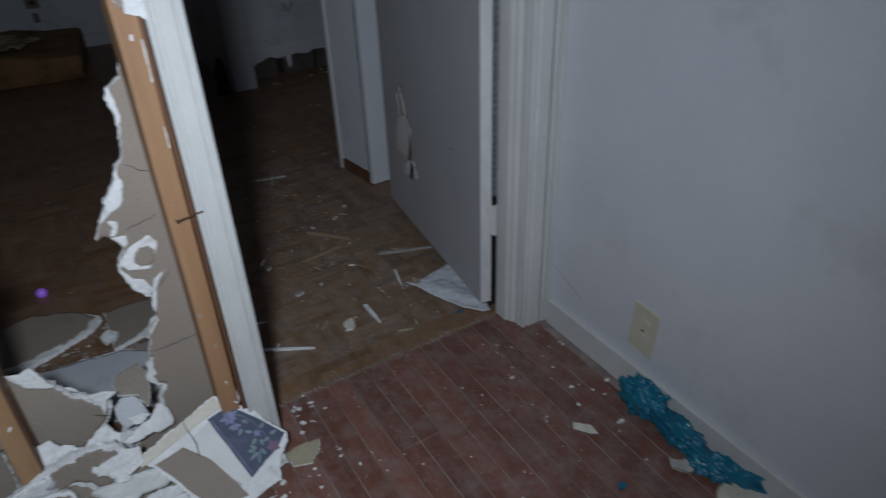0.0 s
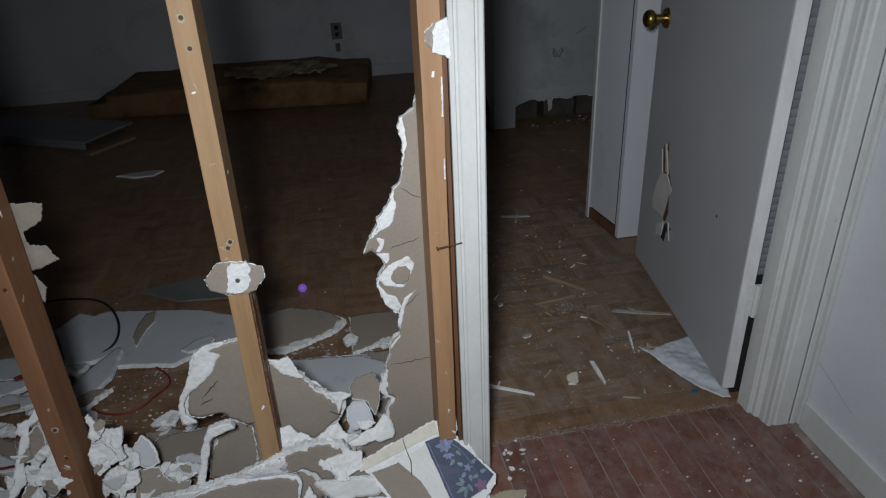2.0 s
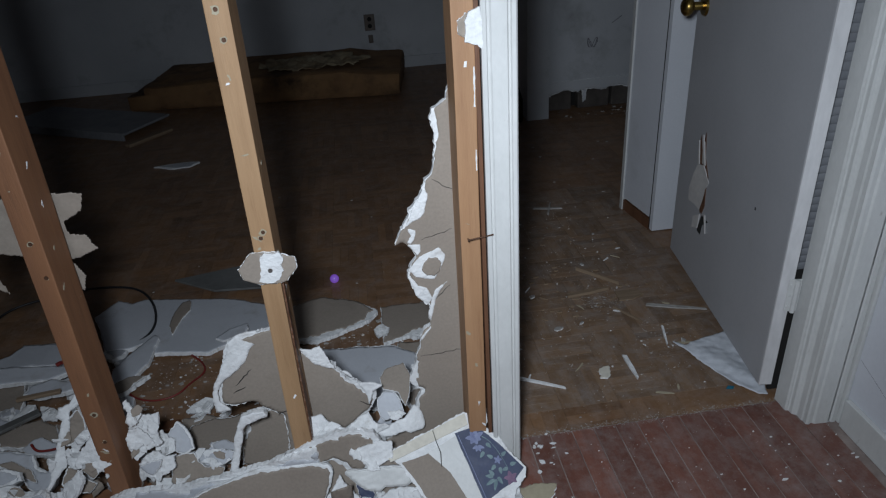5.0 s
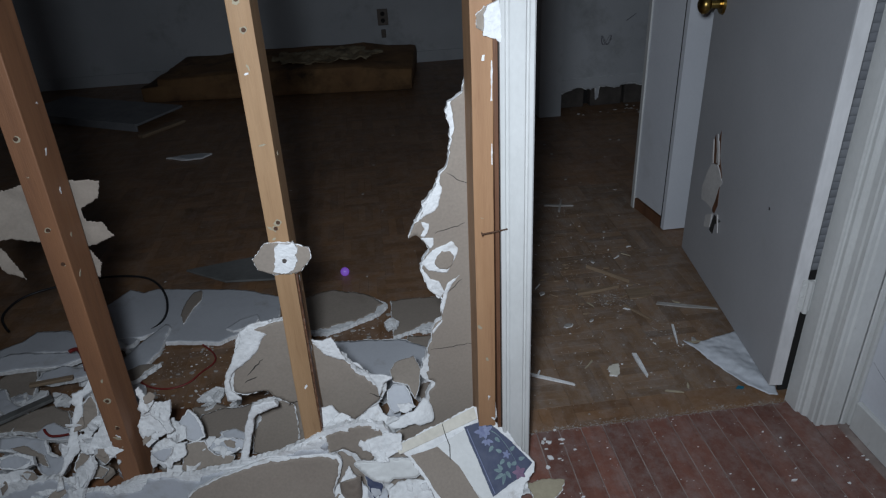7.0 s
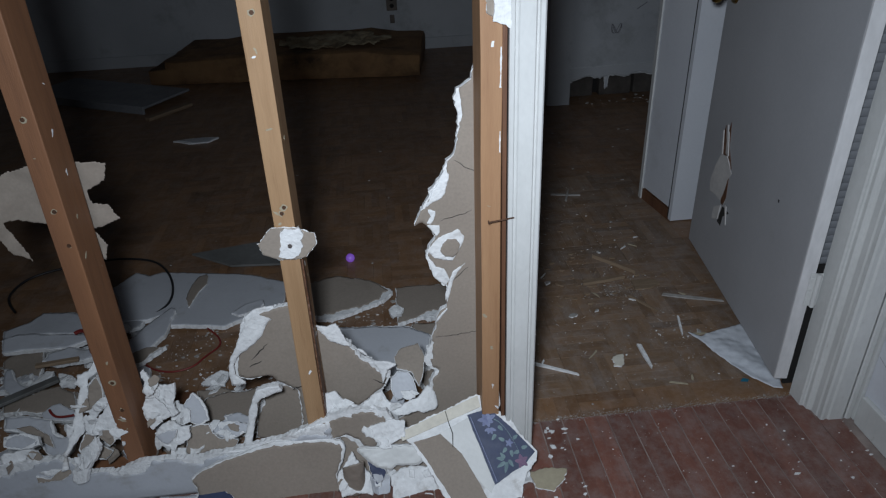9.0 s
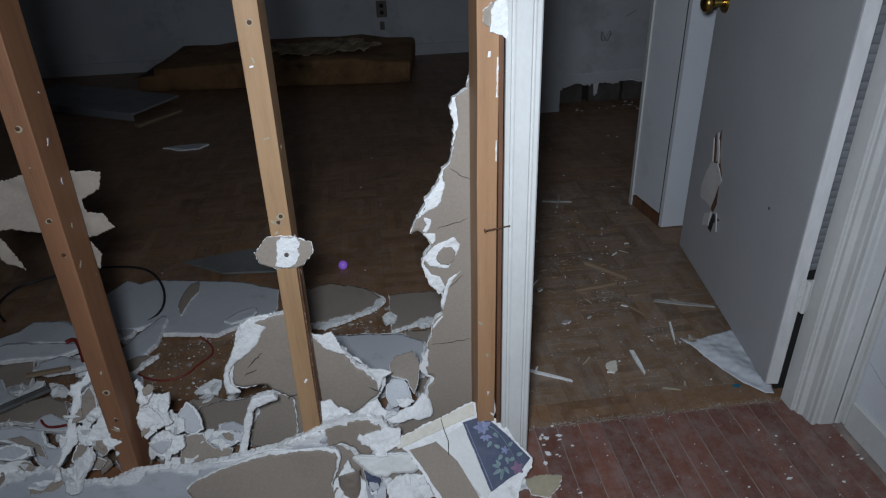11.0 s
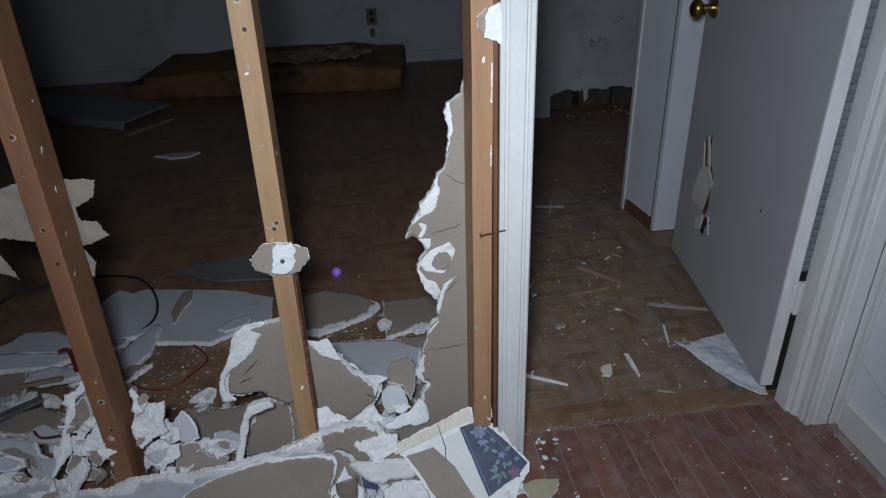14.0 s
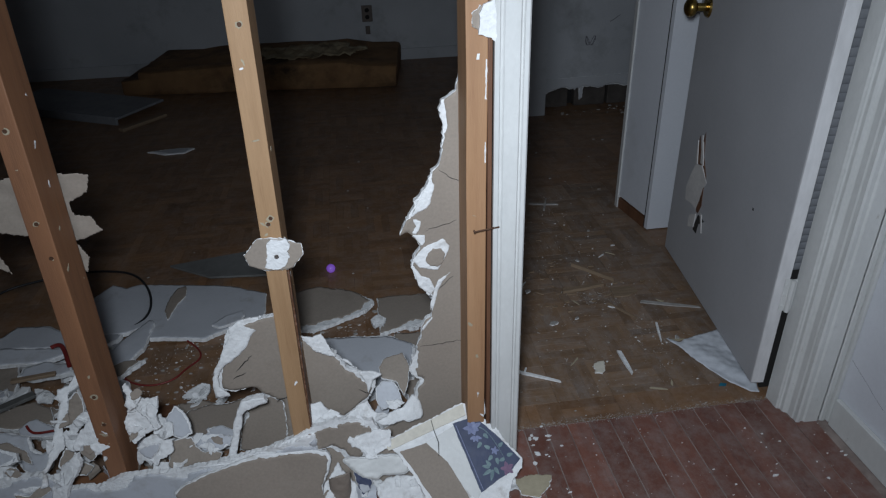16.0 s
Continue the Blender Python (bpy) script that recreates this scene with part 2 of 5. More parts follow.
UPRIGHT = pose(0, 0, 0, 90, 0, 0)   # outline x, y becomes x, z; its face looks towards -y


def core(outer, thick, rng, bm=None):
    """A gypsum slab with rough, uneven rims."""
    bm = prism(outer, -thick, 0, bm)
    for v in bm.verts:
        v.co += Vector((rng.uniform(-1, 1), rng.uniform(-1, 1), rng.uniform(-0.6, 0.6))) * 0.0014
    return bm


def inside(x, y, poly):
    hit, n = False, len(poly)
    for i in range(n):
        (x1, y1), (x2, y2) = poly[i][:2], poly[(i + 1) % n][:2]
        if (y1 > y) != (y2 > y) and x < (x2 - x1) * (y - y1) / (y2 - y1) + x1:
            hit = not hit
    return hit


def flap(outline, step, shape, thick):
    """A bent slab: a fine grid inside an outline, its rim drawn onto the outline, moved by shape(x, y)."""
    xs, ys = [p[0] for p in outline], [p[1] for p in outline]
    x0, y0 = min(xs) - step / 2, min(ys) - step / 2
    nx, ny = int((max(xs) - x0) / step) + 2, int((max(ys) - y0) / step) + 2
    gx, gy = np.meshgrid(x0 + (np.arange(nx) + 0.5) * step, y0 + (np.arange(ny) + 0.5) * step, indexing="ij")
    hit = np.zeros(gx.shape, dtype=bool)
    for (ax, ay), (bx, by) in zip(outline, outline[1:] + outline[:1]):
        if ay != by:
            hit ^= ((ay > gy) != (by > gy)) & (gx < (bx - ax) * (gy - ay) / (by - ay) + ax)
    cells = [(int(i), int(j)) for i, j in np.argwhere(hit)]
    count = collections.Counter()
    for i, j in cells:
        for a, b in (((i, j), (i + 1, j)), ((i + 1, j), (i + 1, j + 1)), ((i, j + 1), (i + 1, j + 1)), ((i, j), (i, j + 1))):
            count[a, b] += 1
    rim = {p for e, k in count.items() if k == 1 for p in e}

    ring = np.array(outline)
    run = np.roll(ring, -1, axis=0) - ring
    span2 = np.maximum((run ** 2).sum(axis=1), 1e-12)

    def settle(p):
        at = np.array((x0 + p[0] * step, y0 + p[1] * step))
        if p not in rim:
            return at
        f = np.clip(((at - ring) * run).sum(axis=1) / span2, 0.0, 1.0)
        near = ring + run * f[:, None]
        return near[((near - at) ** 2).sum(axis=1).argmin()]
    bm, top, low = bmesh.new(), {}, {}
    for i, j in cells:
        for p in ((i, j), (i + 1, j), (i + 1, j + 1), (i, j + 1)):
            if p not in top:
                x, y = (float(q) for q in settle(p))
                z = shape(x, y)
                top[p], low[p] = bm.verts.new((x, y, z)), bm.verts.new((x, y, z - thick))
        quad = ((i, j), (i + 1, j), (i + 1, j + 1), (i, j + 1))
        bm.faces.new([top[p] for p in quad]).smooth = True
        bm.faces.new([low[p] for p in quad[::-1]]).smooth = True
        for a, b in zip(quad, quad[1:] + quad[:1]):
            if count[min(a, b), max(a, b)] == 1:
                bm.faces.new((top[b], top[a], low[a], low[b]))
    return bm


def board(name, label, ctrl, m, face="paper", thick=0.0127, seed=1, step=0.005, rag=0.006, group="", category="drywall piece"):
    """A torn piece of drywall: the white core and the paper or paint left on its face."""
    rng = random.Random(seed)
    outer, inner = torn(ctrl, rng, step, rag)
    ob = thing(name, label, category, m, group)
    part("core", core(outer, thick, rng), "gypsum", ob, "white crumbling gypsum core")
    span = max(max(p[k] for p in inner) - min(p[k] for p in inner) for k in (0, 1))
    part("face_paper", flap(inner, max(0.002, min(0.006, span / 50)), lambda x, y: 0.0016, 0.0012), face, ob)
    return ob


def crack(ob, a, b, seed, width=0.0016):
    """A dark wandering crack across a board's face."""
    g = random.Random(seed)
    n = max(4, int(math.dist(a, b) / 0.008))
    nx, ny = -(b[1] - a[1]) / math.dist(a, b), (b[0] - a[0]) / math.dist(a, b)
    up, low = [], []
    for i in range(n + 1):
        f, k = i / n, 0.005 * noise.noise(Vector((i * 0.45, seed, 0))) + g.uniform(-0.001, 0.001)
        w = width * (0.25 + math.sin(f * 3.14)) * 0.6
        x, y = a[0] + (b[0] - a[0]) * f + nx * k, a[1] + (b[1] - a[1]) * f + ny * k
        up.append((x + nx * w, y + ny * w))
        low.append((x - nx * w, y - ny * w))
    return part("crack", prism(up + low[::-1], 0.0016, 0.0021), "dark", ob)


def blob(rng, r, sides=9, squash=1.0, band=0.01):
    turn = rng.uniform(0, 6.28)
    out = []
    for i in range(sides):
        a = i / sides * 6.283 + rng.uniform(-0.2, 0.2)
        k = r * rng.uniform(0.6, 1.2)
        x, y = math.cos(a) * k, math.sin(a) * k * squash
        out.append((x * math.cos(turn) - y * math.sin(turn), x * math.sin(turn) + y * math.cos(turn), band * rng.uniform(0, 1.6) if band > 0 else band))
    return out


def sheet(outline, step, shape, thick=0.0015):
    """A bent or crumpled sheet: a fine grid inside an outline, moved by shape(x, y), with a real thickness."""
    xs, ys = [p[0] for p in outline], [p[1] for p in outline]
    nx, ny = int((max(xs) - min(xs)) / step) + 1, int((max(ys) - min(ys)) / step) + 1
    bm, vs = bmesh.new(), {}

    def vert(i, j):
        if (i, j) not in vs:
            vs[i, j] = bm.verts.new(shape(min(xs) + i * step, min(ys) + j * step))
        return vs[i, j]
    for i in range(nx):
        for j in range(ny):
            if inside(min(xs) + (i + 0.5) * step, min(ys) + (j + 0.5) * step, outline):
                bm.faces.new((vert(i, j), vert(i + 1, j), vert(i + 1, j + 1), vert(i, j + 1)))
    bmesh.ops.recalc_face_normals(bm, faces=bm.faces)
    bmesh.ops.solidify(bm, geom=bm.faces[:], thickness=thick)
    for f in bm.faces:
        f.smooth = True
    return bm


def rubble(name, label, face, at, relief, thick, band, seed, ctrl):
    """A torn, folded piece of board: its gypsum core with the paper, paint or wallpaper left on it, and loose flakes."""
    rng = random.Random(seed)
    ragged = relief >= 0.005
    outer, inner = torn([(x, y, band if ragged else band * 0.45) for x, y in ctrl], rng, 0.003, 0.0065 if ragged else 0.004)
    size = max(math.hypot(*p) for p in outer)
    step = min(0.005, max(0.002, size / 22))
    folds = [(rng.uniform(0, 6.28), rng.uniform(-0.6, 0.6) * size, rng.choice((-1, 1)) * rng.uniform(12, 30) * relief) for _ in range(4)]
    ph = Vector((rng.uniform(0, 50), rng.uniform(0, 50), 0))

    def shape(x, y):
        p = Vector((x, y, 0))
        bent = sum(k * max(0.0, x * math.cos(a) + y * math.sin(a) - c) for a, c, k in folds)
        return bent + relief * (0.25 * noise.noise(p * 40 + ph) + 0.2 * noise.noise(p * 120 + ph)) - relief
    thick *= 0.55 if ragged else 1.0
    ob = thing(name, label, "drywall piece", pose(*at), "drywall rubble")
    part("core", flap(outer, step, shape, thick), "gypsum", ob, "white gypsum core")
    if face != "gypsum":
        part("face_paper", flap(inner, step, lambda x, y: shape(x, y) + 0.0014, 0.0012), face, ob)
    if ragged:
        for q in range(3):
            cx, cy = rng.choice(outer)
            cx, cy = cx * rng.uniform(0.2, 0.95), cy * rng.uniform(0.2, 0.95)
            rim, _ = torn([(a * rng.uniform(0.008, 0.022), b * rng.uniform(0.006, 0.014), 0.002) for a, b in ((-1, -0.4), (0, -1), (1, -0.5), (0.8, 0.7), (-0.3, 1))], rng, 0.003, 0.004)
            part("loose_flake", flap(rim, 0.002, lambda x, y: 0.15 * abs(x) + 0.001 * noise.noise(Vector((x, y, 0)) * 90 + ph), 0.0016), rng.choice(("gypsum", "gypsum", "gypsum", "paper")), ob, "",
                 pose(cx, cy, shape(cx, cy) + 0.004, rng.uniform(-28, 28), rng.uniform(-28, 28), rng.uniform(0, 360)))
    return ob


def tube(name, pts, r, material, label, category, cyclic=False):
    cu = bpy.data.curves.new(name, "CURVE")
    cu.dimensions, cu.bevel_depth, cu.bevel_resolution, cu.resolution_u = "3D", r, 3, 10
    sp = cu.splines.new("NURBS")
    sp.points.add(len(pts) - 1)
    for p, co in zip(sp.points, pts):
        p.co = (*co, 1)
    sp.use_endpoint_u, sp.use_cyclic_u, sp.order_u = True, cyclic, 3
    cu.materials.append(M[material])
    return tagged(new(name, cu), label, category)


def structure(name, bm, material, label, category=""):
    return tagged(part(name, bm, material), label, category or name.split("_")[0], kind="structure")


# ---- the setting ----
HALL_X, CEIL = 0.297, 2.44
structure("floor_hall", box(-2.6, 0.42, -2.4, 0.098, -0.06, -0.0016), "plank_joint", "dirty joints under narrow red-brown floor planks", "floor")
structure("floor_room", box(-4.4, 1.7, 0.098, 4.32, -0.06, -0.011), "subfloor", "dirty joints under worn block parquet", "floor")
structure("wall_right", box(HALL_X, HALL_X + 0.115, -2.4, 0.0, -0.02, CEIL), "wall", "white painted hall wall, scuffed", "wall")
# unseen walls behind and to the left, added so lamp light bounces back
structure("wall_behind", box(-2.6, 0.42, -2.52, -2.40, -0.02, CEIL), "wall", "unseen white painted wall, added to close the space and bounce light", "wall")
structure("wall_left", box(-2.72, -2.6, -2.4, 0.0, -0.02, CEIL), "wall", "unseen white painted wall, added to close the space and bounce light", "wall")
structure("wall_beside", box(-4.4, -1.86, -0.012, 0.098, -0.02, CEIL), "wall", "white painted partition wall", "wall")
structure("wall_header", box(-1.86, 0.42, -0.012, 0.098, 2.06, CEIL), "wall", "unseen white painted wall, added to close the space and bounce light above the doorway", "wall")
structure("wall_hinge_side", box(0.2365, 1.7, 0.002, 0.098, -0.02, 2.06), "wall", "unseen white painted wall, added to close the space and bounce light beside the doorway", "wall")
structure("wall_far", box(-4.4, 0.14, 4.20, 4.32, -0.02, CEIL), "far_wall", "grimy white painted far wall, toned down for dim light", "wall")
structure("wall_far_left", box(-4.52, -4.4, -0.012, 4.32, -0.02, CEIL), "far_wall", "grimy white painted wall, toned down for dim light", "wall")
structure("wall_pier", box(0.141, 0.27, 2.58, 4.32, -0.02, CEIL), "far_wall", "unseen white painted wall, added to close the space and bounce light end", "wall")
structure("wall_block", box(0.27, 1.7, 2.66, 2.80, 0.135, CEIL), "far_wall", "grimy wall with its base broken open, toned down for dim light", "wall")
structure("wall_room_right", box(1.6, 1.72, 0.1, 2.66, -0.02, CEIL), "far_wall", "unseen white painted wall, added to close the space and bounce light", "wall")
# both ceilings are out of view, added to return bounced light
structure("ceiling_hall", box(-2.72, 0.42, -2.52, 0.098, CEIL, CEIL + 0.1), "wall", "unseen white painted ceiling, added to bounce light", "ceiling")
structure("ceiling_room", box(-4.52, 1.72, 0.098, 4.32, CEIL, CEIL + 0.1), "far_wall", "unseen white painted ceiling, added to bounce light", "ceiling")
structure("baseboard_hall", box(HALL_X - 0.014, HALL_X, -2.38, -0.016, 0.0, 0.083, 0.003), "trim", "dusty white painted baseboard", "baseboard")
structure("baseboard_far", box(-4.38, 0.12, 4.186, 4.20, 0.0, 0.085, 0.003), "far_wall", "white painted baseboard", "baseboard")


# ---- closet stub beyond the door ----
stub = thing("closet_partition", "white painted closet wall end with a cracked corner joint", "wall", pose(0.010, -0.008, 0), kind="structure")
part("wall", prism([(0.262, 1.094), (0.9, 1.094), (0.9, 1.32), (0.236, 1.32)], 0.02, CEIL), "wall", stub)
part("side_panel", prism([(0.222, 1.312), (0.228, 1.318), (0.262, 1.115), (0.2485, 1.1115)], 0.055, CEIL), "wall", stub, "bluish white side panel")
part("edge_trim", prism([(0.216, 1.335), (0.246, 1.335), (0.246, 1.312), (0.216, 1.312)], 0.0, CEIL), "trim", stub)
part("corner_trim", prism([(0.252, 1.108), (0.254, 1.088), (0.345, 1.088), (0.345, 1.098), (0.259, 1.098)], 0.004, CEIL), "wall", stub)
part("open_joint", prism([(0.2495, 1.1112), (0.2515, 1.1082), (0.258, 1.1082), (0.258, 1.1112)], 0.01, CEIL), "dark", stub, "dark open joint")
part("base_strip", prism([(0.222, 1.312), (0.232, 1.32), (0.262, 1.118), (0.249, 1.112)], 0.0, 0.045), "old_wood", stub, "bare dark red wood strip")

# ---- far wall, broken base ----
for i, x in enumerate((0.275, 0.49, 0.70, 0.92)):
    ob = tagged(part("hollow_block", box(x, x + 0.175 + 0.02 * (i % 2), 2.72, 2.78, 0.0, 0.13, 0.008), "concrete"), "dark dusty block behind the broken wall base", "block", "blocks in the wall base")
# near-black slab stands in for the shade inside the wall
structure("wall_backing", box(0.27, 1.7, 2.785, 2.83, -0.02, 0.14), "dark", "near-black slab painting the shade in the wall cavity", "wall")
board("hanging_board_flap", "ragged hanging flap of torn white board", [(0.0, 0.0, 0.004), (0.035, 0.0, 0.004), (0.03, -0.07, 0.004), (0.012, -0.085, 0.004)], pose(0.49, 2.657, 0.14) @ UPRIGHT, "paint", seed=4)

board("ragged_wall_foot", "ragged torn lower edge of the far wall board",
      [(0.272, 0.19, -1), (1.0, 0.20, -1), (1.0, 0.135, 0.003), (0.80, 0.125, 0.003), (0.70, 0.14, 0.004), (0.60, 0.115, 0.003), (0.52, 0.135, 0.003), (0.47, 0.125, 0.003), (0.36, 0.14, 0.004), (0.30, 0.11, 0.003), (0.272, 0.12, 0.01)],
      pose(0, 2.655, 0) @ UPRIGHT, "far_wall", thick=0.004, seed=45, step=0.01, rag=0.012)

# ---- doorway: jambs, casings ----
CASING = [(0, 0), (0, 0.010), (0.004, 0.0125), (0.008, 0.0125), (0.010, 0.0095), (0.014, 0.0095), (0.017, 0.0135), (0.030, 0.0145), (0.043, 0.0155), (0.046, 0.012), (0.049, 0.012), (0.051, 0.0165), (0.058, 0.017), (0.061, 0.014), (0.061, 0)]


def casing(name, label, x, y, z0, z1, flip, width=0.061):
    k = width / 0.061
    pts = [(x + (-px * k if flip else px * k), y - py) for px, py in CASING]
    ob = part(name, prism(pts, z0, z1), "trim")
    return tagged(ob, label, "door casing", kind="structure")


casing("casing_latch_side", "white painted fluted door casing, worn and split off its wall", -0.589, -0.002, 0.045, 2.06, False)
casing("casing_hinge_side", "thickly painted white fluted door casing", 0.2085, 0.014, 0.0, 2.06, False, 0.078)
structure("jamb_latch_side", box(-0.552, -0.53, -0.001, 0.10, 0.0, 2.04, 0.001), "trim", "white painted door jamb", "door jamb")
structure("jamb_hinge_side", prism([(0.188, 0.106), (0.188, 0.062), (0.1905, 0.058), (0.195, 0.058), (0.197, 0.055), (0.197, 0.046), (0.200, 0.042), (0.204, 0.040), (0.2065, 0.036), (0.2065, 0.020), (0.2085, 0.016), (0.235, 0.0145), (0.235, 0.106)], 0.0, 2.04), "trim", "thickly painted white door jamb with a rounded stop", "door jamb")
structure("corner_bead", box(0.2865, 0.2965, -0.010, 0.006, 0.0, CEIL, 0.003), "trim", "white painted corner strip", "trim")
structure("jamb_head", box(-0.552, 0.2345, 0.0, 0.10, 2.04, 2.06, 0.001), "trim", "white painted head jamb", "door jamb")
structure("jamb_shim", box(-0.599, -0.591, -0.004, 0.086, 0.02, 2.04, 0.001), "old_wood", "dark red-brown wood strip beside the jamb", "wood strip")

# ---- the door ----
DOOR = pose(0.150, 0.1035, 0.055, 0, 0, -7.4)
DW, DT = 0.752, 0.033
door = thing("door_1", "open grey-white flush door with a splintered kick hole", "door", DOOR, kind="structure")
slab = part("leaf", box(-DT / 2, DT / 2, 0.004, DW, 0, 2.0, 0.002), "door", door)
part("hinge_edge", box(-DT / 2 + 0.0005, DT / 2 - 0.0005, 0.0, 0.0038, 0.001, 2.0), "door_edge", door, "paler painted door edge")
for z in (0.275, 1.72):
    hg = part("hinge", box(DT / 2 - 0.012, DT / 2 + 0.018, -0.0035, -0.0005, z - 0.045, z + 0.045, 0.001), "trim", door, "paint-covered butt hinge")
    part("knuckle", cyl(0.006, 0.006, 0.09, 12, pose(DT / 2 + 0.006, -0.007, z)), "trim", hg)
    for dz in (-0.03, 0.0, 0.03):
        part("screw", cyl(0.0035, 0.003, 0.002, 10, pose(DT / 2 - 0.006, -0.0045, z + dz, 90)), "trim", hg)
kz = 0.835
knob = part("doorknob", cyl(0.012, 0.012, 0.05, 16, pose(-DT / 2 - 0.025, DW - 0.06, kz, 0, 90)), "brass", door, "round tarnished brass doorknob")
bm = bmesh.new()
bmesh.ops.create_uvsphere(bm, u_segments=24, v_segments=14, radius=0.027, matrix=pose(-DT / 2 - 0.052, DW - 0.06, kz) @ Matrix.Diagonal((0.72, 1, 1, 1)))
for f in bm.faces:
    f.smooth = True
part("grip", bm, "brass", knob)
part("rose_plate", cyl(0.031, 0.027, 0.006, 24, pose(-DT / 2 - 0.003, DW - 0.06, kz, 0, -90)), "brass", knob)
# the splintered hole: hollow's shade laid on as a dark piece, lifted veneer, slivers
rng = random.Random(11)


def on_door(y, z):
    return Matrix.Translation((-DT / 2, y, z)) @ Matrix(((0, 0, -1, 0), (-1, 0, 0, 0), (0, 1, 0, 0), (0, 0, 0, 1)))


def door_piece(name, pts, z, thick, tone, label="", tilt=(0, 0), rag=0.0015):
    cy, cz = sum(p[0] for p in pts) / len(pts), sum(p[1] for p in pts) / len(pts)
    o, _ = torn([(cy - y, w - cz) for y, w in pts], rng, 0.006, rag)
    part(name, prism(o, z, z + thick), tone, door, label, on_door(cy, cz) @ pose(0, 0, 0, *tilt))


door_piece("kick_hole", [(0.626, 0.318), (0.590, 0.374), (0.600, 0.450), (0.592, 0.476), (0.572, 0.430), (0.564, 0.470), (0.556, 0.498), (0.540, 0.425), (0.500, 0.375), (0.506, 0.330), (0.498, 0.280), (0.516, 0.246), (0.530, 0.246), (0.560, 0.300), (0.605, 0.285)], 0.0002, 0.0008, "old_wood", "broken reddish inner wood")
door_piece("deep_break", [(0.512, 0.243), (0.457, 0.246), (0.497, 0.216), (0.505, 0.180), (0.533, 0.182), (0.521, 0.223)], 0.0002, 0.0008, "dark", "break in the door skin, its shade painted dark")
door_piece("veneer_flap", [(0.572, 0.391), (0.536, 0.400), (0.491, 0.359), (0.511, 0.331), (0.521, 0.289), (0.526, 0.250), (0.569, 0.254), (0.616, 0.251), (0.620, 0.292), (0.595, 0.353)], 0.002, 0.003, "veneer", "pale torn veneer flap", (2, 5))
door_piece("veneer_scrap", [(0.564, 0.177), (0.567, 0.216), (0.527, 0.240), (0.528, 0.192)], 0.002, 0.003, "veneer", "pale torn veneer scrap", (-3, 3))
for y0, z0, y1, z1, w in ((0.583, 0.385, 0.588, 0.462, 0.007), (0.548, 0.40, 0.560, 0.488, 0.006), (0.536, 0.40, 0.549, 0.470, 0.005), (0.478, 0.262, 0.462, 0.205, 0.006)):
    door_piece("splinter", [(y0 - w, z0), (y0 + w, z0), (y1 + 0.001, z1), (y1 - 0.001, z1)], 0.003, 0.003, "veneer", "", (3, 0), 0.0005)
# dent as a flat dark fleck, its shade put into the colour
door_piece("dent", [(0.186, 0.423), (0.180, 0.424), (0.179, 0.417), (0.185, 0.416)], 0.0002, 0.0006, "dark", "", (0, 0), 0.0003)

# ribbed strip standing in the gap behind the hinge side
rib = thing("ribbed_panel", "grey ribbed plastic panel standing behind the door", "panel", pose(0.190, 0.128, 0.0, 0, 0, 0))
part("backing", box(0, 0.07, 0.014, 0.022, 0.0, 1.6), "dark", rib, "dark backing")
for i in range(60):
    part("rib", cyl(0.0098, 0.0098, 0.066, 14, pose(0.035, 0.014, 0.383 + i * 0.0192, 0, 90) @ Matrix.Diagonal((1.0, 0.35, 1, 1))), "rib", rib)


# ---- the stripped stud wall ----
def stud(x, lean, seed, nails, tone="stud"):
    rng = random.Random(seed)
    ob = thing("wall_stud", "bare pine wall stud with nail heads and plaster smears", "stud", pose(x, 0, 0.038, 0, lean, 0), "studs of the stripped wall")
    bm = box(0, 0.0385, 0, 0.089, 0, 2.36, 0.002)
    bmesh.ops.subdivide_edges(bm, edges=[e for e in bm.edges if abs(e.verts[0].co.z - e.verts[1].co.z) > 1], cuts=30)
    for v in bm.verts:
        v.co.x += 0.0012 * noise.noise(Vector((x, v.co.y * 9, v.co.z * 5 + seed)))
        v.co.y += 0.0012 * noise.noise(Vector((v.co.x * 9, x, v.co.z * 5 + seed * 2)))
    part("timber", bm, tone, ob)
    for z, dx in nails:
        n = part("nail_head", cyl(0.0042, 0.0036, 0.003, 12, pose(dx, -0.001, z - 0.038, 90)), "rust", ob)
        o, _ = torn(blob(rng, 0.0065, 8), rng, 0.003, 0.003)
        part("plaster_ring", prism(o, 0.0, 0.0010), "tan_paper", n, "", pose(dx, 0, z - 0.038) @ UPRIGHT)
    for i in range(11):
        z, side = rng.uniform(0.05, 1.0), rng.random() < 0.5
        o, _ = torn(blob(rng, rng.uniform(0.003, 0.010), 6, 0.35), rng, 0.002, 0.004)
        if side:
            mm = pose(rng.uniform(0.008, 0.03), 0.0, z) @ UPRIGHT
        else:
            mm = pose(0.0385, rng.uniform(0.01, 0.08), z, 90, 0, 90)
        part("plaster_smear", prism(o, 0.0, 0.0007), "tan_paper" if i % 3 else "gypsum", ob, "", mm)
    return ob


stud(-1.446, 1.6, 3, ((0.90, 0.018), (0.73, 0.02), (0.66, 0.026), (0.334, 0.022), (0.259, 0.024)), "stud_dark")
mid_stud = stud(-1.038, 0.7, 5, ((1.094, 0.018), (1.047, 0.022), (0.702, 0.024), (0.69, 0.018)))
last_stud = stud(-0.643, 0.35, 8, (), "stud_orange")
ragg = random.Random(19)
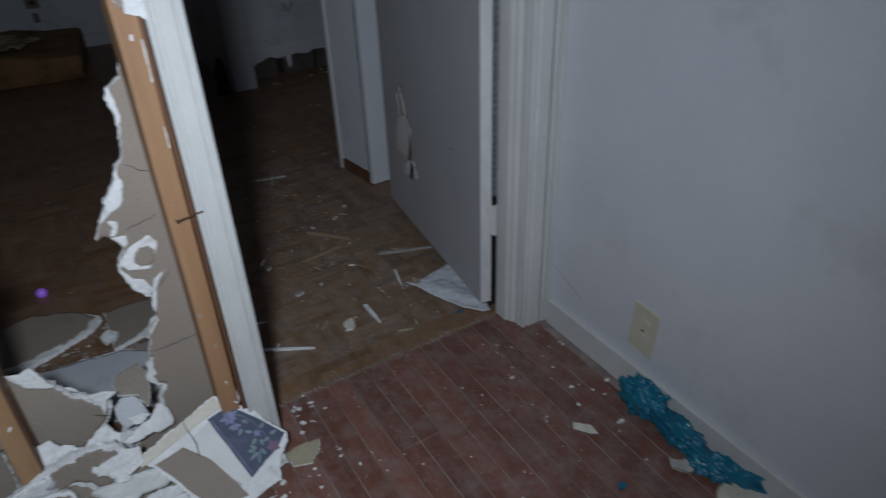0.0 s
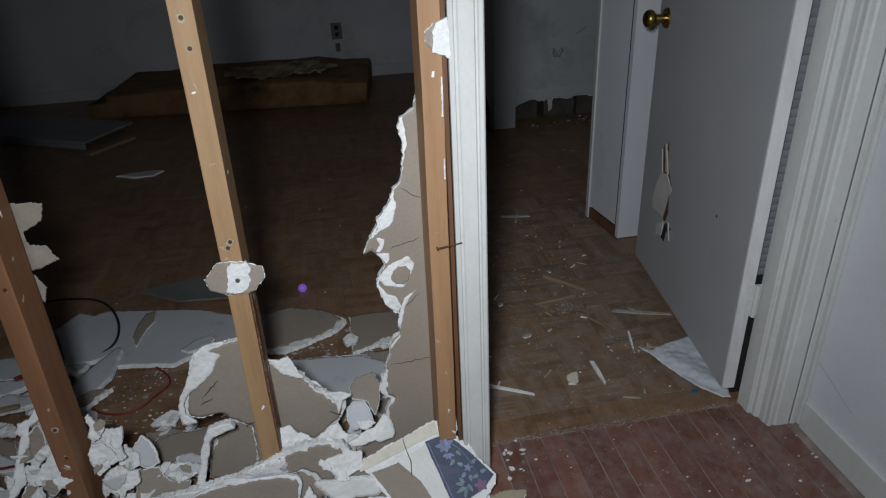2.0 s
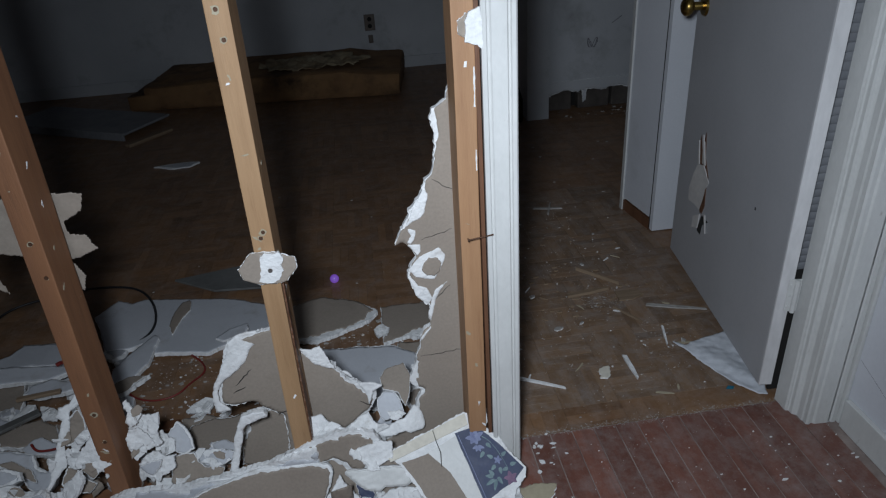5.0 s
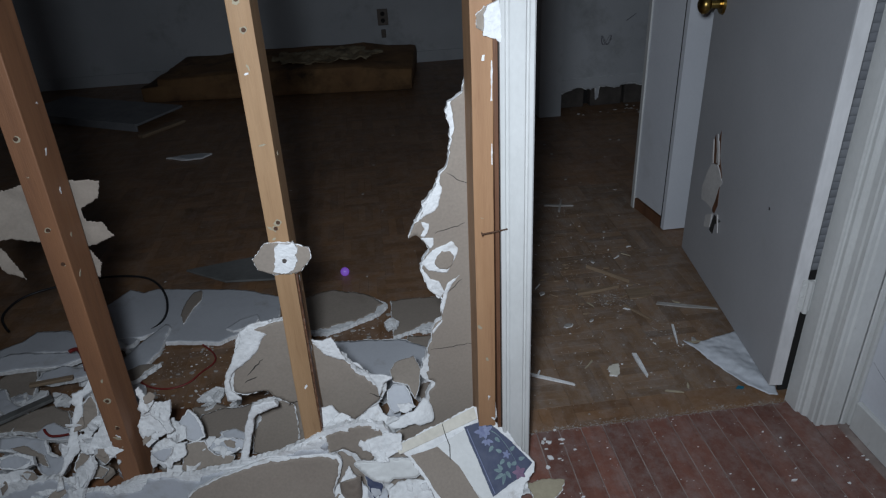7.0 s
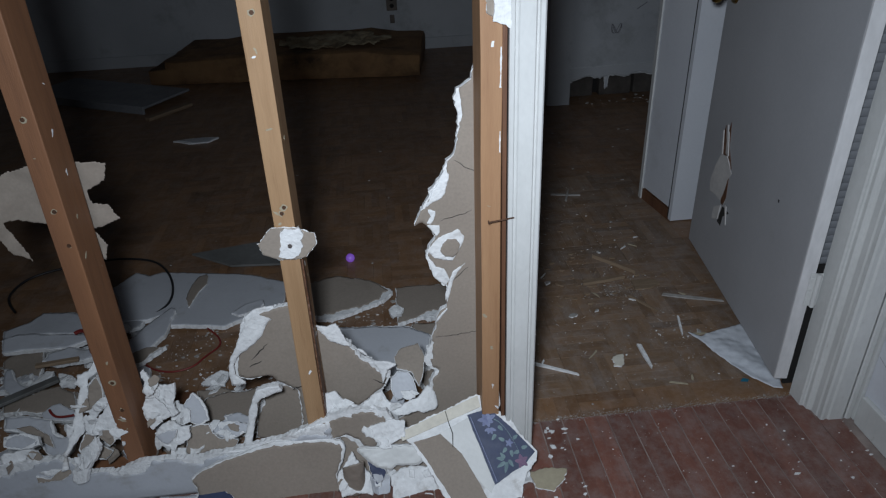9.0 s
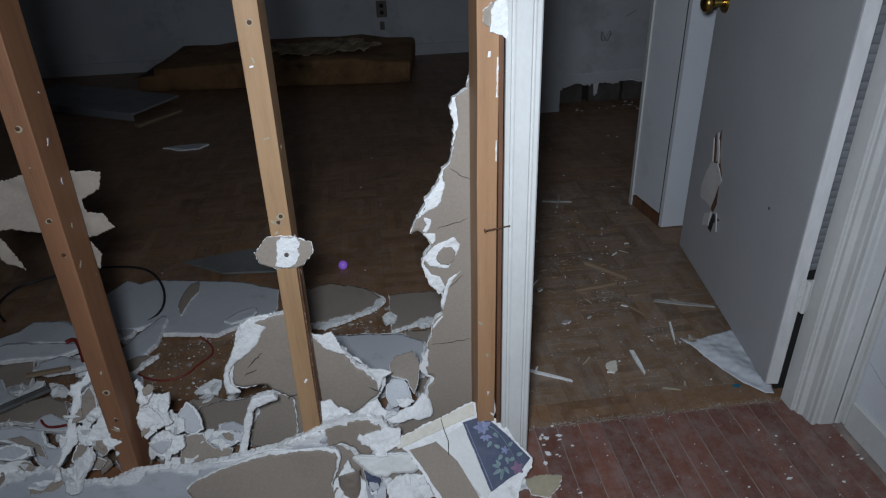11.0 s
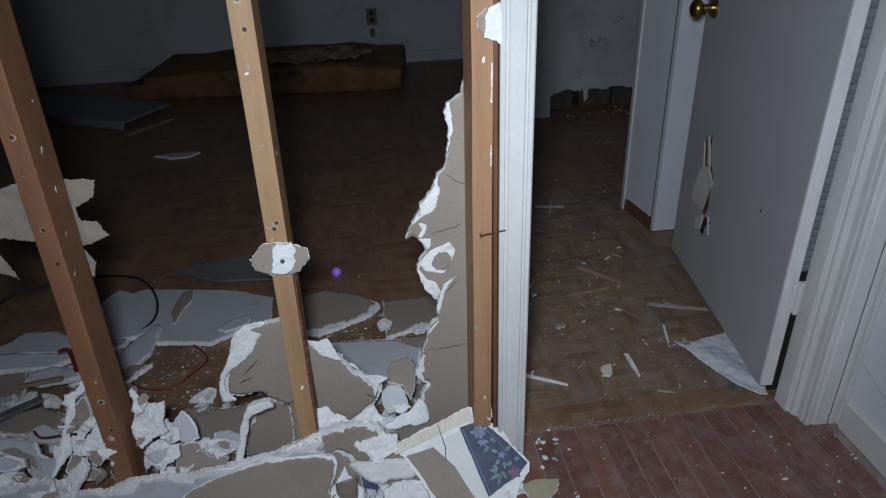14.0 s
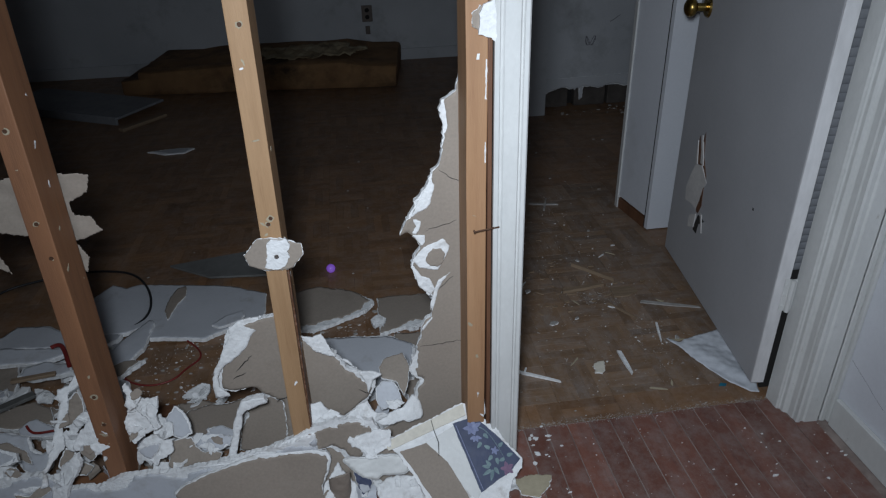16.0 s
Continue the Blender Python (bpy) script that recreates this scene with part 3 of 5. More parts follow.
for ob, z0, z1, x, w in ((last_stud, 0.86, 0.93, 0.036, 0.0022), (last_stud, 0.74, 0.78, 0.0355, 0.0012), (last_stud, 0.93, 0.94, 0.022, 0.004)):
    o, _ = torn([(x - w, z0), (x + w * 0.4, z0), (x + w * 0.5, z1), (x - w * 0.5, z1)], ragg, 0.004, 0.002)
    part("paint_drip", prism(o, 0.0, 0.0010), "gypsum", ob, "white paint run", UPRIGHT)
# splintered strip of old board paper on the middle stud's side, shade darkening its colour
o, _ = torn([(0.004, 0.0), (0.060, 0.0), (0.056, 0.20), (0.034, 0.33), (0.030, 0.50), (0.012, 0.56), (0.008, 0.30)], ragg, 0.006, 0.006)
part("split_edge", prism(o, 0.0, 0.003), "old_wood", mid_stud, "split strip on the stud's side, darkened for the shade there", pose(0.0388, 0, 0) @ Matrix(((0, 0, 1, 0), (1, 0, 0, 0), (0, 1, 0, 0), (0, 0, 0, 1))))
tagged(part("bottom_plate", box(-1.86, -0.60, 0.0, 0.089, 0.0, 0.0375, 0.002), "stud_dark"), "stained bottom plate of the stripped wall", "wall plate")
# a bent nail across the last stud and its casing
bm = cyl(0.0016, 0.0016, 0.05, 10, pose(-0.603, -0.02, 0.648, 0, 86, 6))
cyl(0.004, 0.004, 0.0015, 10, pose(-0.628, -0.0225, 0.6465, 0, 86, 6), bm)
tagged(part("bent_nail", bm, "rust"), "rusty nail sticking out of the stud", "nail")

WALL = pose(0, 0.0895, 0) @ UPRIGHT
B = 0.03
panel_a = board("torn_drywall_panel", "torn drywall remnant, brown paper with ragged white edge, behind a stud",
      [(-0.60, 0.965, -1), (-0.636, 0.915, -0.5), (-0.641, 0.89, -0.5), (-0.67, 0.873, 0.005), (-0.675, 0.86, 0.007), (-0.669, 0.823, 0.007), (-0.672, 0.789, 0.006), (-0.68, 0.745, 0.006), (-0.691, 0.736, 0.003), (-0.703, 0.712, 0.009), (-0.721, 0.679, 0.012), (-0.731, 0.67, 0.012), (-0.729, 0.663, 0.012), (-0.748, 0.634, 0.006), (-0.758, 0.615, -0.5), (-0.766, 0.595, -0.5), (-0.749, 0.599, -0.5), (-0.74, 0.595, -0.5), (-0.731, 0.581, -0.5), (-0.721, 0.565, -0.5), (-0.729, 0.555, -0.5), (-0.739, 0.542, 0.006), (-0.744, 0.526, 0.008), (-0.745, 0.515, 0.01), (-0.738, 0.493, 0.012), (-0.734, 0.47, 0.012), (-0.72, 0.454, 0.012), (-0.704, 0.442, 0.008), (-0.698, 0.43, -0.5), (-0.708, 0.404, -0.5), (-0.705, 0.386, -0.5), (-0.718, 0.375, -0.5), (-0.73, 0.356, -0.5), (-0.734, 0.33, -0.5), (-0.745, 0.309, -0.5), (-0.745, 0.29, 0.010), (-0.768, 0.237, 0.014), (-0.74, 0.205, 0.012), (-0.76, 0.14, 0.010), (-0.84, 0.07, 0.012), (-0.84, 0.02, 0.01), (-0.60, 0.02, -1)],
      WALL, seed=21)
# bare gypsum where the paper has come off, and the ring round a paper island
rng = random.Random(31)


def bare(name, ctrl, z, tone, label):
    o, _ = torn(ctrl, rng, 0.003, 0.003)
    part(name, flap(o, 0.0025, lambda x, y: z + 0.0006 * noise.noise(Vector((x, y, 0)) * 90), 0.0012), tone, panel_a, label)


bare("bare_patch", [(-0.698, 0.717), (-0.689, 0.704), (-0.694, 0.683), (-0.7, 0.663), (-0.709, 0.651), (-0.724, 0.644), (-0.736, 0.635), (-0.747, 0.63), (-0.732, 0.653), (-0.723, 0.673), (-0.71, 0.693)], 0.0034, "gypsum", "bare white gypsum")
bare("bare_patch", [(-0.736, 0.63), (-0.719, 0.628), (-0.722, 0.613), (-0.732, 0.593), (-0.74, 0.599), (-0.731, 0.614)], 0.0034, "gypsum", "bare white gypsum")
bare("bare_patch", [(-0.74, 0.595), (-0.714, 0.591), (-0.712, 0.575), (-0.721, 0.564), (-0.731, 0.58)], 0.0034, "gypsum", "bare white gypsum")
bare("bare_patch", [(-0.745, 0.518), (-0.738, 0.516), (-0.724, 0.494), (-0.706, 0.485), (-0.694, 0.456), (-0.706, 0.442), (-0.72, 0.453), (-0.733, 0.469), (-0.737, 0.488)], 0.0034, "gypsum", "bare white gypsum")
bare("bare_patch", [(-0.662, 0.496), (-0.679, 0.475), (-0.688, 0.458), (-0.695, 0.432), (-0.703, 0.396), (-0.709, 0.415), (-0.698, 0.455), (-0.688, 0.476)], 0.0034, "gypsum", "bare white gypsum")
bare("bare_patch", [(-0.704, 0.387), (-0.719, 0.372), (-0.73, 0.357), (-0.728, 0.348), (-0.712, 0.368), (-0.703, 0.378)], 0.0034, "gypsum", "bare white gypsum")
bare("bare_patch", [(-0.742, 0.534), (-0.716, 0.562), (-0.685, 0.575), (-0.675, 0.58), (-0.663, 0.56), (-0.667, 0.542), (-0.677, 0.523), (-0.688, 0.504), (-0.706, 0.509), (-0.726, 0.516)], 0.0034, "gypsum", "bare white gypsum")
bare("paper_island", [(-0.711, 0.547), (-0.698, 0.56), (-0.681, 0.557), (-0.672, 0.543), (-0.676, 0.523), (-0.688, 0.514), (-0.707, 0.517), (-0.716, 0.531)], 0.0052, "paper", "island of brown paper")
panel_b = board("torn_drywall_panel", "brown drywall remnant with a broad white torn corner, behind a stud",
      [(-1.035, 0.43, 0.003), (-1.095, 0.416, 0.006), (-1.145, 0.41, 0.010), (-1.175, 0.33, 0.010), (-1.200, 0.24, 0.008), (-1.16, 0.235, 0.006), (-1.12, 0.245, 0.004), (-1.066, 0.185, 0.002), (-1.066, 0.05, 0.003), (-0.96, 0.08, 0.01), (-0.905, 0.125, 0.012), (-0.862, 0.178, 0.006), (-0.848, 0.212, 0.010), (-0.906, 0.268, 0.006), (-0.95, 0.335, 0.008), (-1.00, 0.365, 0.008)],
      WALL, seed=23)
board("torn_drywall_panel", "brown torn drywall remnant low behind a stud",
      [(-1.185, 0.06, 0.004), (-1.15, 0.185, 0.012), (-1.06, 0.205, 0.008), (-1.03, 0.19, 0.002), (-1.03, 0.03, 0.002), (-1.19, 0.03, 0.002)], WALL @ pose(0, 0, -0.022), seed=25)

for i, (p, q) in enumerate((((-0.735, 0.305), (-0.625, 0.31)), ((-0.68, 0.735), (-0.63, 0.70)), ((-0.71, 0.60), (-0.645, 0.62)), ((-0.70, 0.445), (-0.655, 0.485)))):
    crack(panel_a, p, q, 3 + i, 0.0009)
for i, (p, q) in enumerate((((-1.075, 0.19), (-1.03, 0.21)), ((-0.885, 0.20), (-0.855, 0.175)), ((-1.15, 0.29), (-1.11, 0.33)), ((-1.16, 0.27), (-1.13, 0.285)))):
    crack(panel_b, p, q, 13 + i)

# curled brown paper hanging behind the stud at the far end
rng = random.Random(5)


def curl(x, z):
    k = max(0.0, (-1.50 - x)) / 0.08
    return (x + 0.02 * k * k, 0.105 - 0.028 * k * k + 0.004 * noise.noise(Vector((x * 30, z * 30, 0))), z)


o, _ = torn([(-1.34, 0.775), (-1.352, 0.742), (-1.388, 0.722), (-1.386, 0.694), (-1.36, 0.688), (-1.345, 0.658), (-1.40, 0.638), (-1.385, 0.60), (-1.395, 0.565), (-1.43, 0.60), (-1.43, 0.645), (-1.492, 0.661), (-1.565, 0.675), (-1.54, 0.60), (-1.535, 0.575), (-1.575, 0.615), (-1.60, 0.69), (-1.575, 0.745), (-1.52, 0.772), (-1.44, 0.784)], rng, 0.006, 0.004)
part_curl = part("curled_board_paper", sheet(o, 0.0022, curl), "paper")
tagged(part_curl, "curled strip of torn drywall paper hanging behind a stud", "drywall paper")

# nailed scraps left on the studs
rng = random.Random(9)
scrap = board("nailed_drywall_scrap", "oval scrap of brown board paper nailed to a stud",
              [(-0.058, -0.005, -0.5), (-0.03, 0.028, -0.5), (0.01, 0.03, -0.5), (0.05, 0.018, -0.5), (0.052, -0.005, -0.5), (0.03, -0.034, -0.5), (-0.02, -0.04, -0.5), (-0.05, -0.028, -0.5)],
              pose(-1.008, -0.0045, 0.632, 0, 4, 0) @ UPRIGHT, thick=0.0015, seed=41, rag=0.003)
o, _ = torn([(-0.012, 0.022), (-0.004, 0.030), (0.010, 0.025), (0.020, 0.029), (0.027, 0.018), (0.021, 0.006), (0.026, -0.008), (0.017, -0.026), (0.004, -0.031), (-0.016, -0.027), (-0.011, -0.008)], rng, 0.004, 0.005)
part("gypsum_patch", prism(o, 0.0016, 0.007), "gypsum", scrap, "bare white gypsum patch")
part("nail_head", cyl(0.0048, 0.004, 0.003, 12, pose(0.003, -0.006, 0.0078)), "steel", scrap)
scrap = board("nailed_drywall_scrap", "small white scrap of drywall with brown paper beside the casing", [(-0.010, -0.020, -0.5), (-0.024, -0.010, -0.5), (-0.024, 0.010, -0.5), (-0.008, 0.022, -0.5), (0.012, 0.02, -0.5), (0.012, -0.02, -0.5)],
              pose(-0.604, -0.006, 1.035) @ UPRIGHT, thick=0.004, seed=43, rag=0.002)
o, _ = torn([(-0.012, 0.010), (-0.006, 0.026), (0.014, 0.032), (0.015, -0.034), (0.009, -0.028), (-0.012, -0.022), (-0.009, -0.004)], rng, 0.004, 0.003)
part("gypsum_patch", prism(o, 0.0016, 0.008), "gypsum", scrap, "bare white gypsum patch")

# ---- near side of the wall: the strip of board left at the floor ----
NEAR = pose(0, -0.0135, 0) @ UPRIGHT
board("lower_drywall_strip", "low strip of grey painted drywall with a torn white top edge",
      [(-1.86, 0.0, -1), (-0.98, 0.0, -1), (-0.99, 0.165, 0.016), (-1.07, 0.150, 0.016), (-1.184, 0.124, 0.018), (-1.286, 0.114, 0.02), (-1.407, 0.120, 0.022), (-1.47, 0.095, 0.012), (-1.52, 0.10, 0.02), (-1.574, 0.150, 0.02), (-1.70, 0.150, 0.02), (-1.86, 0.15, 0.02)],
      NEAR, "paint", seed=51)
board("peeled_board_flap", "brown peeled board edge with a white torn rim",
      [(-1.10, 0.135, 0.006), (-1.0, 0.178, 0.012), (-0.94, 0.20, 0.016), (-0.86, 0.185, 0.014), (-0.84, 0.13, 0.010), (-0.90, 0.06, 0.006), (-0.96, 0.12, 0.008)],
      pose(0, -0.016, 0.0, 86, 0, 0), seed=55)

# ---- broken corner of board with a navy floral wallpaper border ----
TILT = pose(-0.639, 0.009, 0.142, 40.4)
rng = random.Random(61)
chunk = thing("wallpapered_board_chunk", "broken drywall chunk with ivory trim and a navy floral wallpaper border", "drywall piece", TILT)
outer, _ = torn([(-0.20, -0.03), (-0.009, 0.040), (0.045, 0.032), (0.030, 0.004), (0.068, -0.040), (0.112, -0.102), (0.106, -0.122), (0.080, -0.148), (0.062, -0.195), (0.0, -0.205), (-0.095, -0.20), (-0.165, -0.062)], rng, 0.005, 0.004)
part("core", core(outer, 0.012, rng), "gypsum", chunk, "white gypsum core")


def layer(name, ctrl, z, tone, label="", rag=0.0025):
    o, _ = torn([(*p, 0.001) for p in ctrl], rng, 0.005, rag)
    return part(name, prism(o, z, z + 0.0012), tone, chunk, label)


layer("face_paper", [(-0.165, -0.055), (-0.10, -0.042), (-0.06, -0.088), (-0.03, -0.148), (-0.012, -0.195), (-0.088, -0.192), (-0.132, -0.11)], 0.0005, "paper", "brown torn paper")
layer("bare_face", [(-0.105, -0.040), (-0.034, -0.012), (0.007, -0.163), (-0.004, -0.180), (-0.03, -0.15), (-0.06, -0.09)], 0.0008, "trim", "off-white painted paper", 0.0012)
strip = prism([(-0.198, -0.031), (-0.010, 0.034), (-0.006, 0.008), (-0.190, -0.050)], 0.0, 0.009)
part("ivory_trim", strip, "ivory", chunk, "ivory painted trim strip")
layer("border", [(-0.038, -0.007), (0.012, 0.003), (0.060, -0.045), (0.106, -0.102), (0.078, -0.130), (0.048, -0.142), (0.006, -0.164)], 0.0016, "navy", "navy wallpaper border with flowers", 0.0015)
part("border_line", prism([(-0.032, -0.012), (-0.0305, -0.012), (0.0125, -0.158), (0.011, -0.158)], 0.0028, 0.0031), "petal", chunk)
part("crack", prism([(-0.088, 0.006), (-0.0865, 0.006), (-0.082, -0.02), (-0.075, -0.045), (-0.078, -0.075), (-0.0795, -0.075), (-0.077, -0.045), (-0.0835, -0.02)], 0.0088, 0.0094), "dark", chunk)


def petal(x, y, a, l, w, tone, z=0.0028):
    pts = [(x + math.cos(a) * l * (0.5 + 0.5 * math.cos(t)) - math.sin(a) * w * math.sin(t) * (0.7 - 0.3 * math.cos(t)), y + math.sin(a) * l * (0.5 + 0.5 * math.cos(t)) + math.cos(a) * w * math.sin(t) * (0.7 - 0.3 * math.cos(t))) for t in [k / 10 * 6.283 for k in range(10)]]
    part("petal", prism(pts, z, z + rng.uniform(0.0002, 0.0005)), tone, chunk)


for a in range(7):
    petal(0.006, -0.022, a * 0.9 + 0.4, rng.uniform(0.013, 0.023), 0.0075, "petal")
for a in range(4):
    petal(0.010, -0.042, -0.4 - a * 0.8, rng.uniform(0.012, 0.018), 0.005, "petal")
for a in range(5):
    petal(0.050, -0.078, a * 1.257, 0.010, 0.004, "petal")
for a in range(5):
    petal(0.073, -0.120, a * 1.257 + 0.5, 0.016, 0.007, "rose")
for x, y, a, l in ((0.040, -0.072, 2.6, 0.013), (0.043, -0.088, 3.9, 0.013), (0.052, -0.094, 4.8, 0.013), (0.060, -0.070, 0.6, 0.012), (0.034, -0.112, 2.9, 0.016), (0.036, -0.118, 3.6, 0.020), (0.040, -0.118, 4.4, 0.022), (0.044, -0.114, 5.2, 0.016), (0.036, -0.110, 2.2, 0.014), (0.076, -0.092, 0.2, 0.013), (0.070, -0.098, 3.4, 0.012), (0.030, -0.038, 5.4, 0.013), (0.022, -0.056, 4.0, 0.014)):
    petal(x, y, a, l * 1.15, 0.0058, "leaf")
bend = [(0.022 + 0.0095 * i, -0.022 - 0.0022 * i * i - 0.004 * i) for i in range(6)]
for (xa, ya), (xb, yb) in zip(bend, bend[1:]):
    part("stem", prism([(xa, ya - 0.001), (xb, yb - 0.001), (xb, yb + 0.001), (xa, ya + 0.001)], 0.0028, 0.0032), "leaf", chunk)

# ---- drywall rubble ----
rng = random.Random(77)


def shard(x, y, z, r, face, tilt=(0, 0), squash=0.6, turn=None, seed=0, band=0.010, name="drywall_fragment", thick=0.0127, label=None):
    g = random.Random(seed)
    ctrl = blob(g, r, g.randint(6, 9), squash, band)
    tone = {"paper": "brown paper-backed", "paint": "grey painted", "gypsum": "bare white"}[face]
    ob = board(name, label or f"broken {tone} drywall fragment lying in rubble", ctrl, pose(x, y, z, tilt[0], tilt[1], turn if turn is not None else g.uniform(0, 360)), face, thick, seed, 0.007 if r > 0.05 else 0.005, 0.005, "drywall rubble")
    return ob


# the larger sheets on the parquet
FLAT = Matrix()
board("fallen_drywall_sheet", "brown drywall sheet lying on the parquet", [(-1.14, 0.82, 0.002), (-1.02, 0.87, 0.002), (-0.90, 0.82, 0.003), (-0.83, 0.74, 0.008), (-0.86, 0.69, 0.022), (-1.02, 0.61, 0.020), (-1.12, 0.64, 0.004)], pose(0, 0, 0.016), "paper", seed=84)
board("fallen_drywall_sheet", "brown drywall sheet lying on the parquet", [(-0.82, 0.76, 0.002), (-0.64, 0.76, 0.002), (-0.62, 0.60, 0.016), (-0.82, 0.56, 0.020)], pose(0, 0, 0.0145), "paper", seed=85)
board("fallen_drywall_sheet", "grey painted drywall fallen behind the stripped wall", [(-1.02, 0.52, 0.004), (-0.80, 0.50, 0.006), (-0.72, 0.44, 0.010), (-0.74, 0.30, 0.02), (-0.86, 0.24, 0.016), (-0.98, 0.36, 0.006)], pose(0, 0, 0.034, 1.5), "paint", seed=86)
board("fallen_drywall_sheet", "brown drywall piece fallen behind the stripped wall", [(-0.78, 0.52, 0.004), (-0.62, 0.50, 0.004), (-0.60, 0.24, 0.006), (-0.76, 0.20, 0.01), (-0.80, 0.34, 0.012)], pose(0, 0, 0.028, 1), "paper", seed=87)
board("fallen_drywall_sheet", "brown drywall piece fallen behind the stripped wall", [(-1.34, 0.27, 0.004), (-1.18, 0.30, 0.004), (-1.12, 0.14, 0.006), (-1.36, 0.12, 0.012)], pose(0, 0, 0.03, 2), "paper", seed=88)

# torn, folded flakes of bare board and paper round the studs
def flake(outline, g, amp, thick=0.004):
    """A folded flake: a ragged rim, a bent inner ring and a centre, with a real thickness."""
    n = len(outline)
    cx, cy = sum(p[0] for p in outline) / n, sum(p[1] for p in outline) / n
    bm = bmesh.new()
    ax, ay, ph = g.uniform(-1, 1), g.uniform(-1, 1), g.uniform(0, 9)
    size = max(math.hypot(p[0] - cx, p[1] - cy) for p in outline)

    def lift(x, y):
        d = ((x - cx) * ax + (y - cy) * ay) / size
        return amp * (abs(d * 2 + 0.3) + 0.8 * abs(noise.noise(Vector((x * 24 + ph, y * 24, 1)))) + 0.4 * noise.noise(Vector((x * 70, y * 70 + ph, 1))))
    top, low = [], []
    for k in (1.0, 0.86, 0.62, 0.34):
        for side, dz in ((top, 0.0), (low, -thick * (1.0 if k < 1 else 0.6))):
            side.append([bm.verts.new((cx + (x - cx) * k, cy + (y - cy) * k, lift(cx + (x - cx) * k, cy + (y - cy) * k) + dz)) for x, y in outline])
    for side, dz in ((top, 0.0), (low, -thick)):
        for a, b in zip(side, side[1:]):
            for i in range(n):
                j = (i + 1) % n
                bm.faces.new((a[i], a[j], b[j], b[i]))
        mid = bm.verts.new((cx, cy, lift(cx, cy) + dz))
        for i in range(n):
            bm.faces.new((side[-1][i], side[-1][(i + 1) % n], mid))
    for i in range(n):
        j = (i + 1) % n
        bm.faces.new((top[0][i], low[0][i], low[0][j], top[0][j]))
    return bm


def crumple(name, label, x, y, z, w, h, material, turn, tilt, seed, amp=0.018):
    g = random.Random(seed)
    o, _ = torn([(p[0] * w, p[1] * h, 0.01) for p in blob(g, 1.0, g.randint(5, 7), 1.0)], g, 0.005, 0.005)
    ob = part(name, flake(o, g, amp * 0.7), material, None, "", pose(x, y, z, tilt[0], tilt[1], turn))
    return tagged(ob, label, "drywall piece", "drywall rubble")


# torn pieces heaped on the floor and left at the wall foot, from the far end to the doorway
rubble("drywall_fragment", "broken grey painted drywall fragment lying in rubble", "paint", (-1.911, 0.677, 0.045, 4, 0, 0), 0.002, 0.0125, 0.006, 800,
       [(-0.129, -0.003), (-0.066, 0.029), (-0.037, 0.073), (0.07, 0.057), (0.118, 0.016), (0.165, -0.066), (-0.014, -0.041), (-0.105, -0.059)])
rubble("drywall_fragment", "broken grey painted drywall fragment lying in rubble", "paint", (-1.842, 0.541, 0.075, 10, 0, 0), 0.002, 0.0125, 0.008, 801,
       [(-0.136, 0.022), (-0.095, 0.041), (0.07, 0.027), (0.123, 0.014), (0.114, -0.01), (0.064, -0.03), (-0.023, -0.028), (-0.115, -0.034)])
rubble("drywall_fragment", "brown paper-backed drywall fragment lying in rubble", "paper", (-1.882, 0.455, 0.05, 6, 0, 0), 0.002, 0.0125, 0.004, 802,
       [(-0.078, 0.048), (-0.057, 0.076), (0.028, 0.081), (0.054, -0.003), (0.059, -0.068), (0.051, -0.085), (-0.004, -0.038), (-0.058, 0.001)])
rubble("drywall_fragment", "broken grey painted drywall fragment lying in rubble", "paint", (-1.756, 0.465, 0.075, 8, 0, 0), 0.002, 0.0125, 0.01, 803,
       [(-0.073, -0.008), (-0.066, 0.027), (-0.007, 0.037), (0.062, 0.016), (0.081, -0.019), (0.028, -0.025), (-0.025, -0.027)])
rubble("drywall_fragment", "broken grey painted drywall fragment lying in rubble", "paint", (-1.863, 0.376, 0.07, 10, 0, 0), 0.003, 0.0125, 0.012, 804,
       [(-0.058, 0.065), (-0.032, 0.056), (-0.001, 0.008), (0.038, -0.016), (0.064, -0.042), (0.013, -0.047), (-0.027, -0.018)])
rubble("drywall_fragment", "bare white drywall fragment lying in rubble", "gypsum", (-1.731, 0.379, 0.06, 14, 0, 0), 0.005, 0.01, 0.01, 805,
       [(-0.033, 0.025), (-0.002, 0.021), (0.025, -0.001), (0.022, -0.026), (-0.011, -0.019)])
rubble("drywall_fragment", "brown paper-backed drywall fragment lying in rubble", "paper", (-1.773, 0.304, 0.05, 5, 0, 0), 0.002, 0.0125, 0.006, 806,
       [(-0.038, 0.046), (0.024, 0.058), (0.074, 0.031), (0.098, -0.032), (0.048, -0.01), (0.015, -0.037), (-0.032, -0.025), (-0.086, -0.031), (-0.101, 0.004)])
rubble("drywall_fragment", "broken grey painted drywall fragment lying in rubble", "paint", (-1.682, 0.214, 0.085, 15, 0, 0), 0.002, 0.0125, 0.004, 807,
       [(-0.044, 0.001), (-0.028, 0.025), (-0.009, 0.031), (0.043, 0), (0.049, -0.02), (0.02, -0.023), (-0.03, -0.014)])
rubble("drywall_fragment", "broken grey painted drywall fragment lying in rubble", "paint", (-1.677, 0.122, 0.1, 24, 0, 0), 0.004, 0.0125, 0.01, 808,
       [(-0.111, 0.061), (-0.037, 0.053), (0.005, 0.04), (0.021, 0.01), (0.05, -0.011), (0.075, 0.004), (0.076, -0.037), (0.06, -0.06), (0.028, -0.054), (0.002, -0.03), (-0.026, -0.01), (-0.047, 0.014), (-0.102, 0.026)])
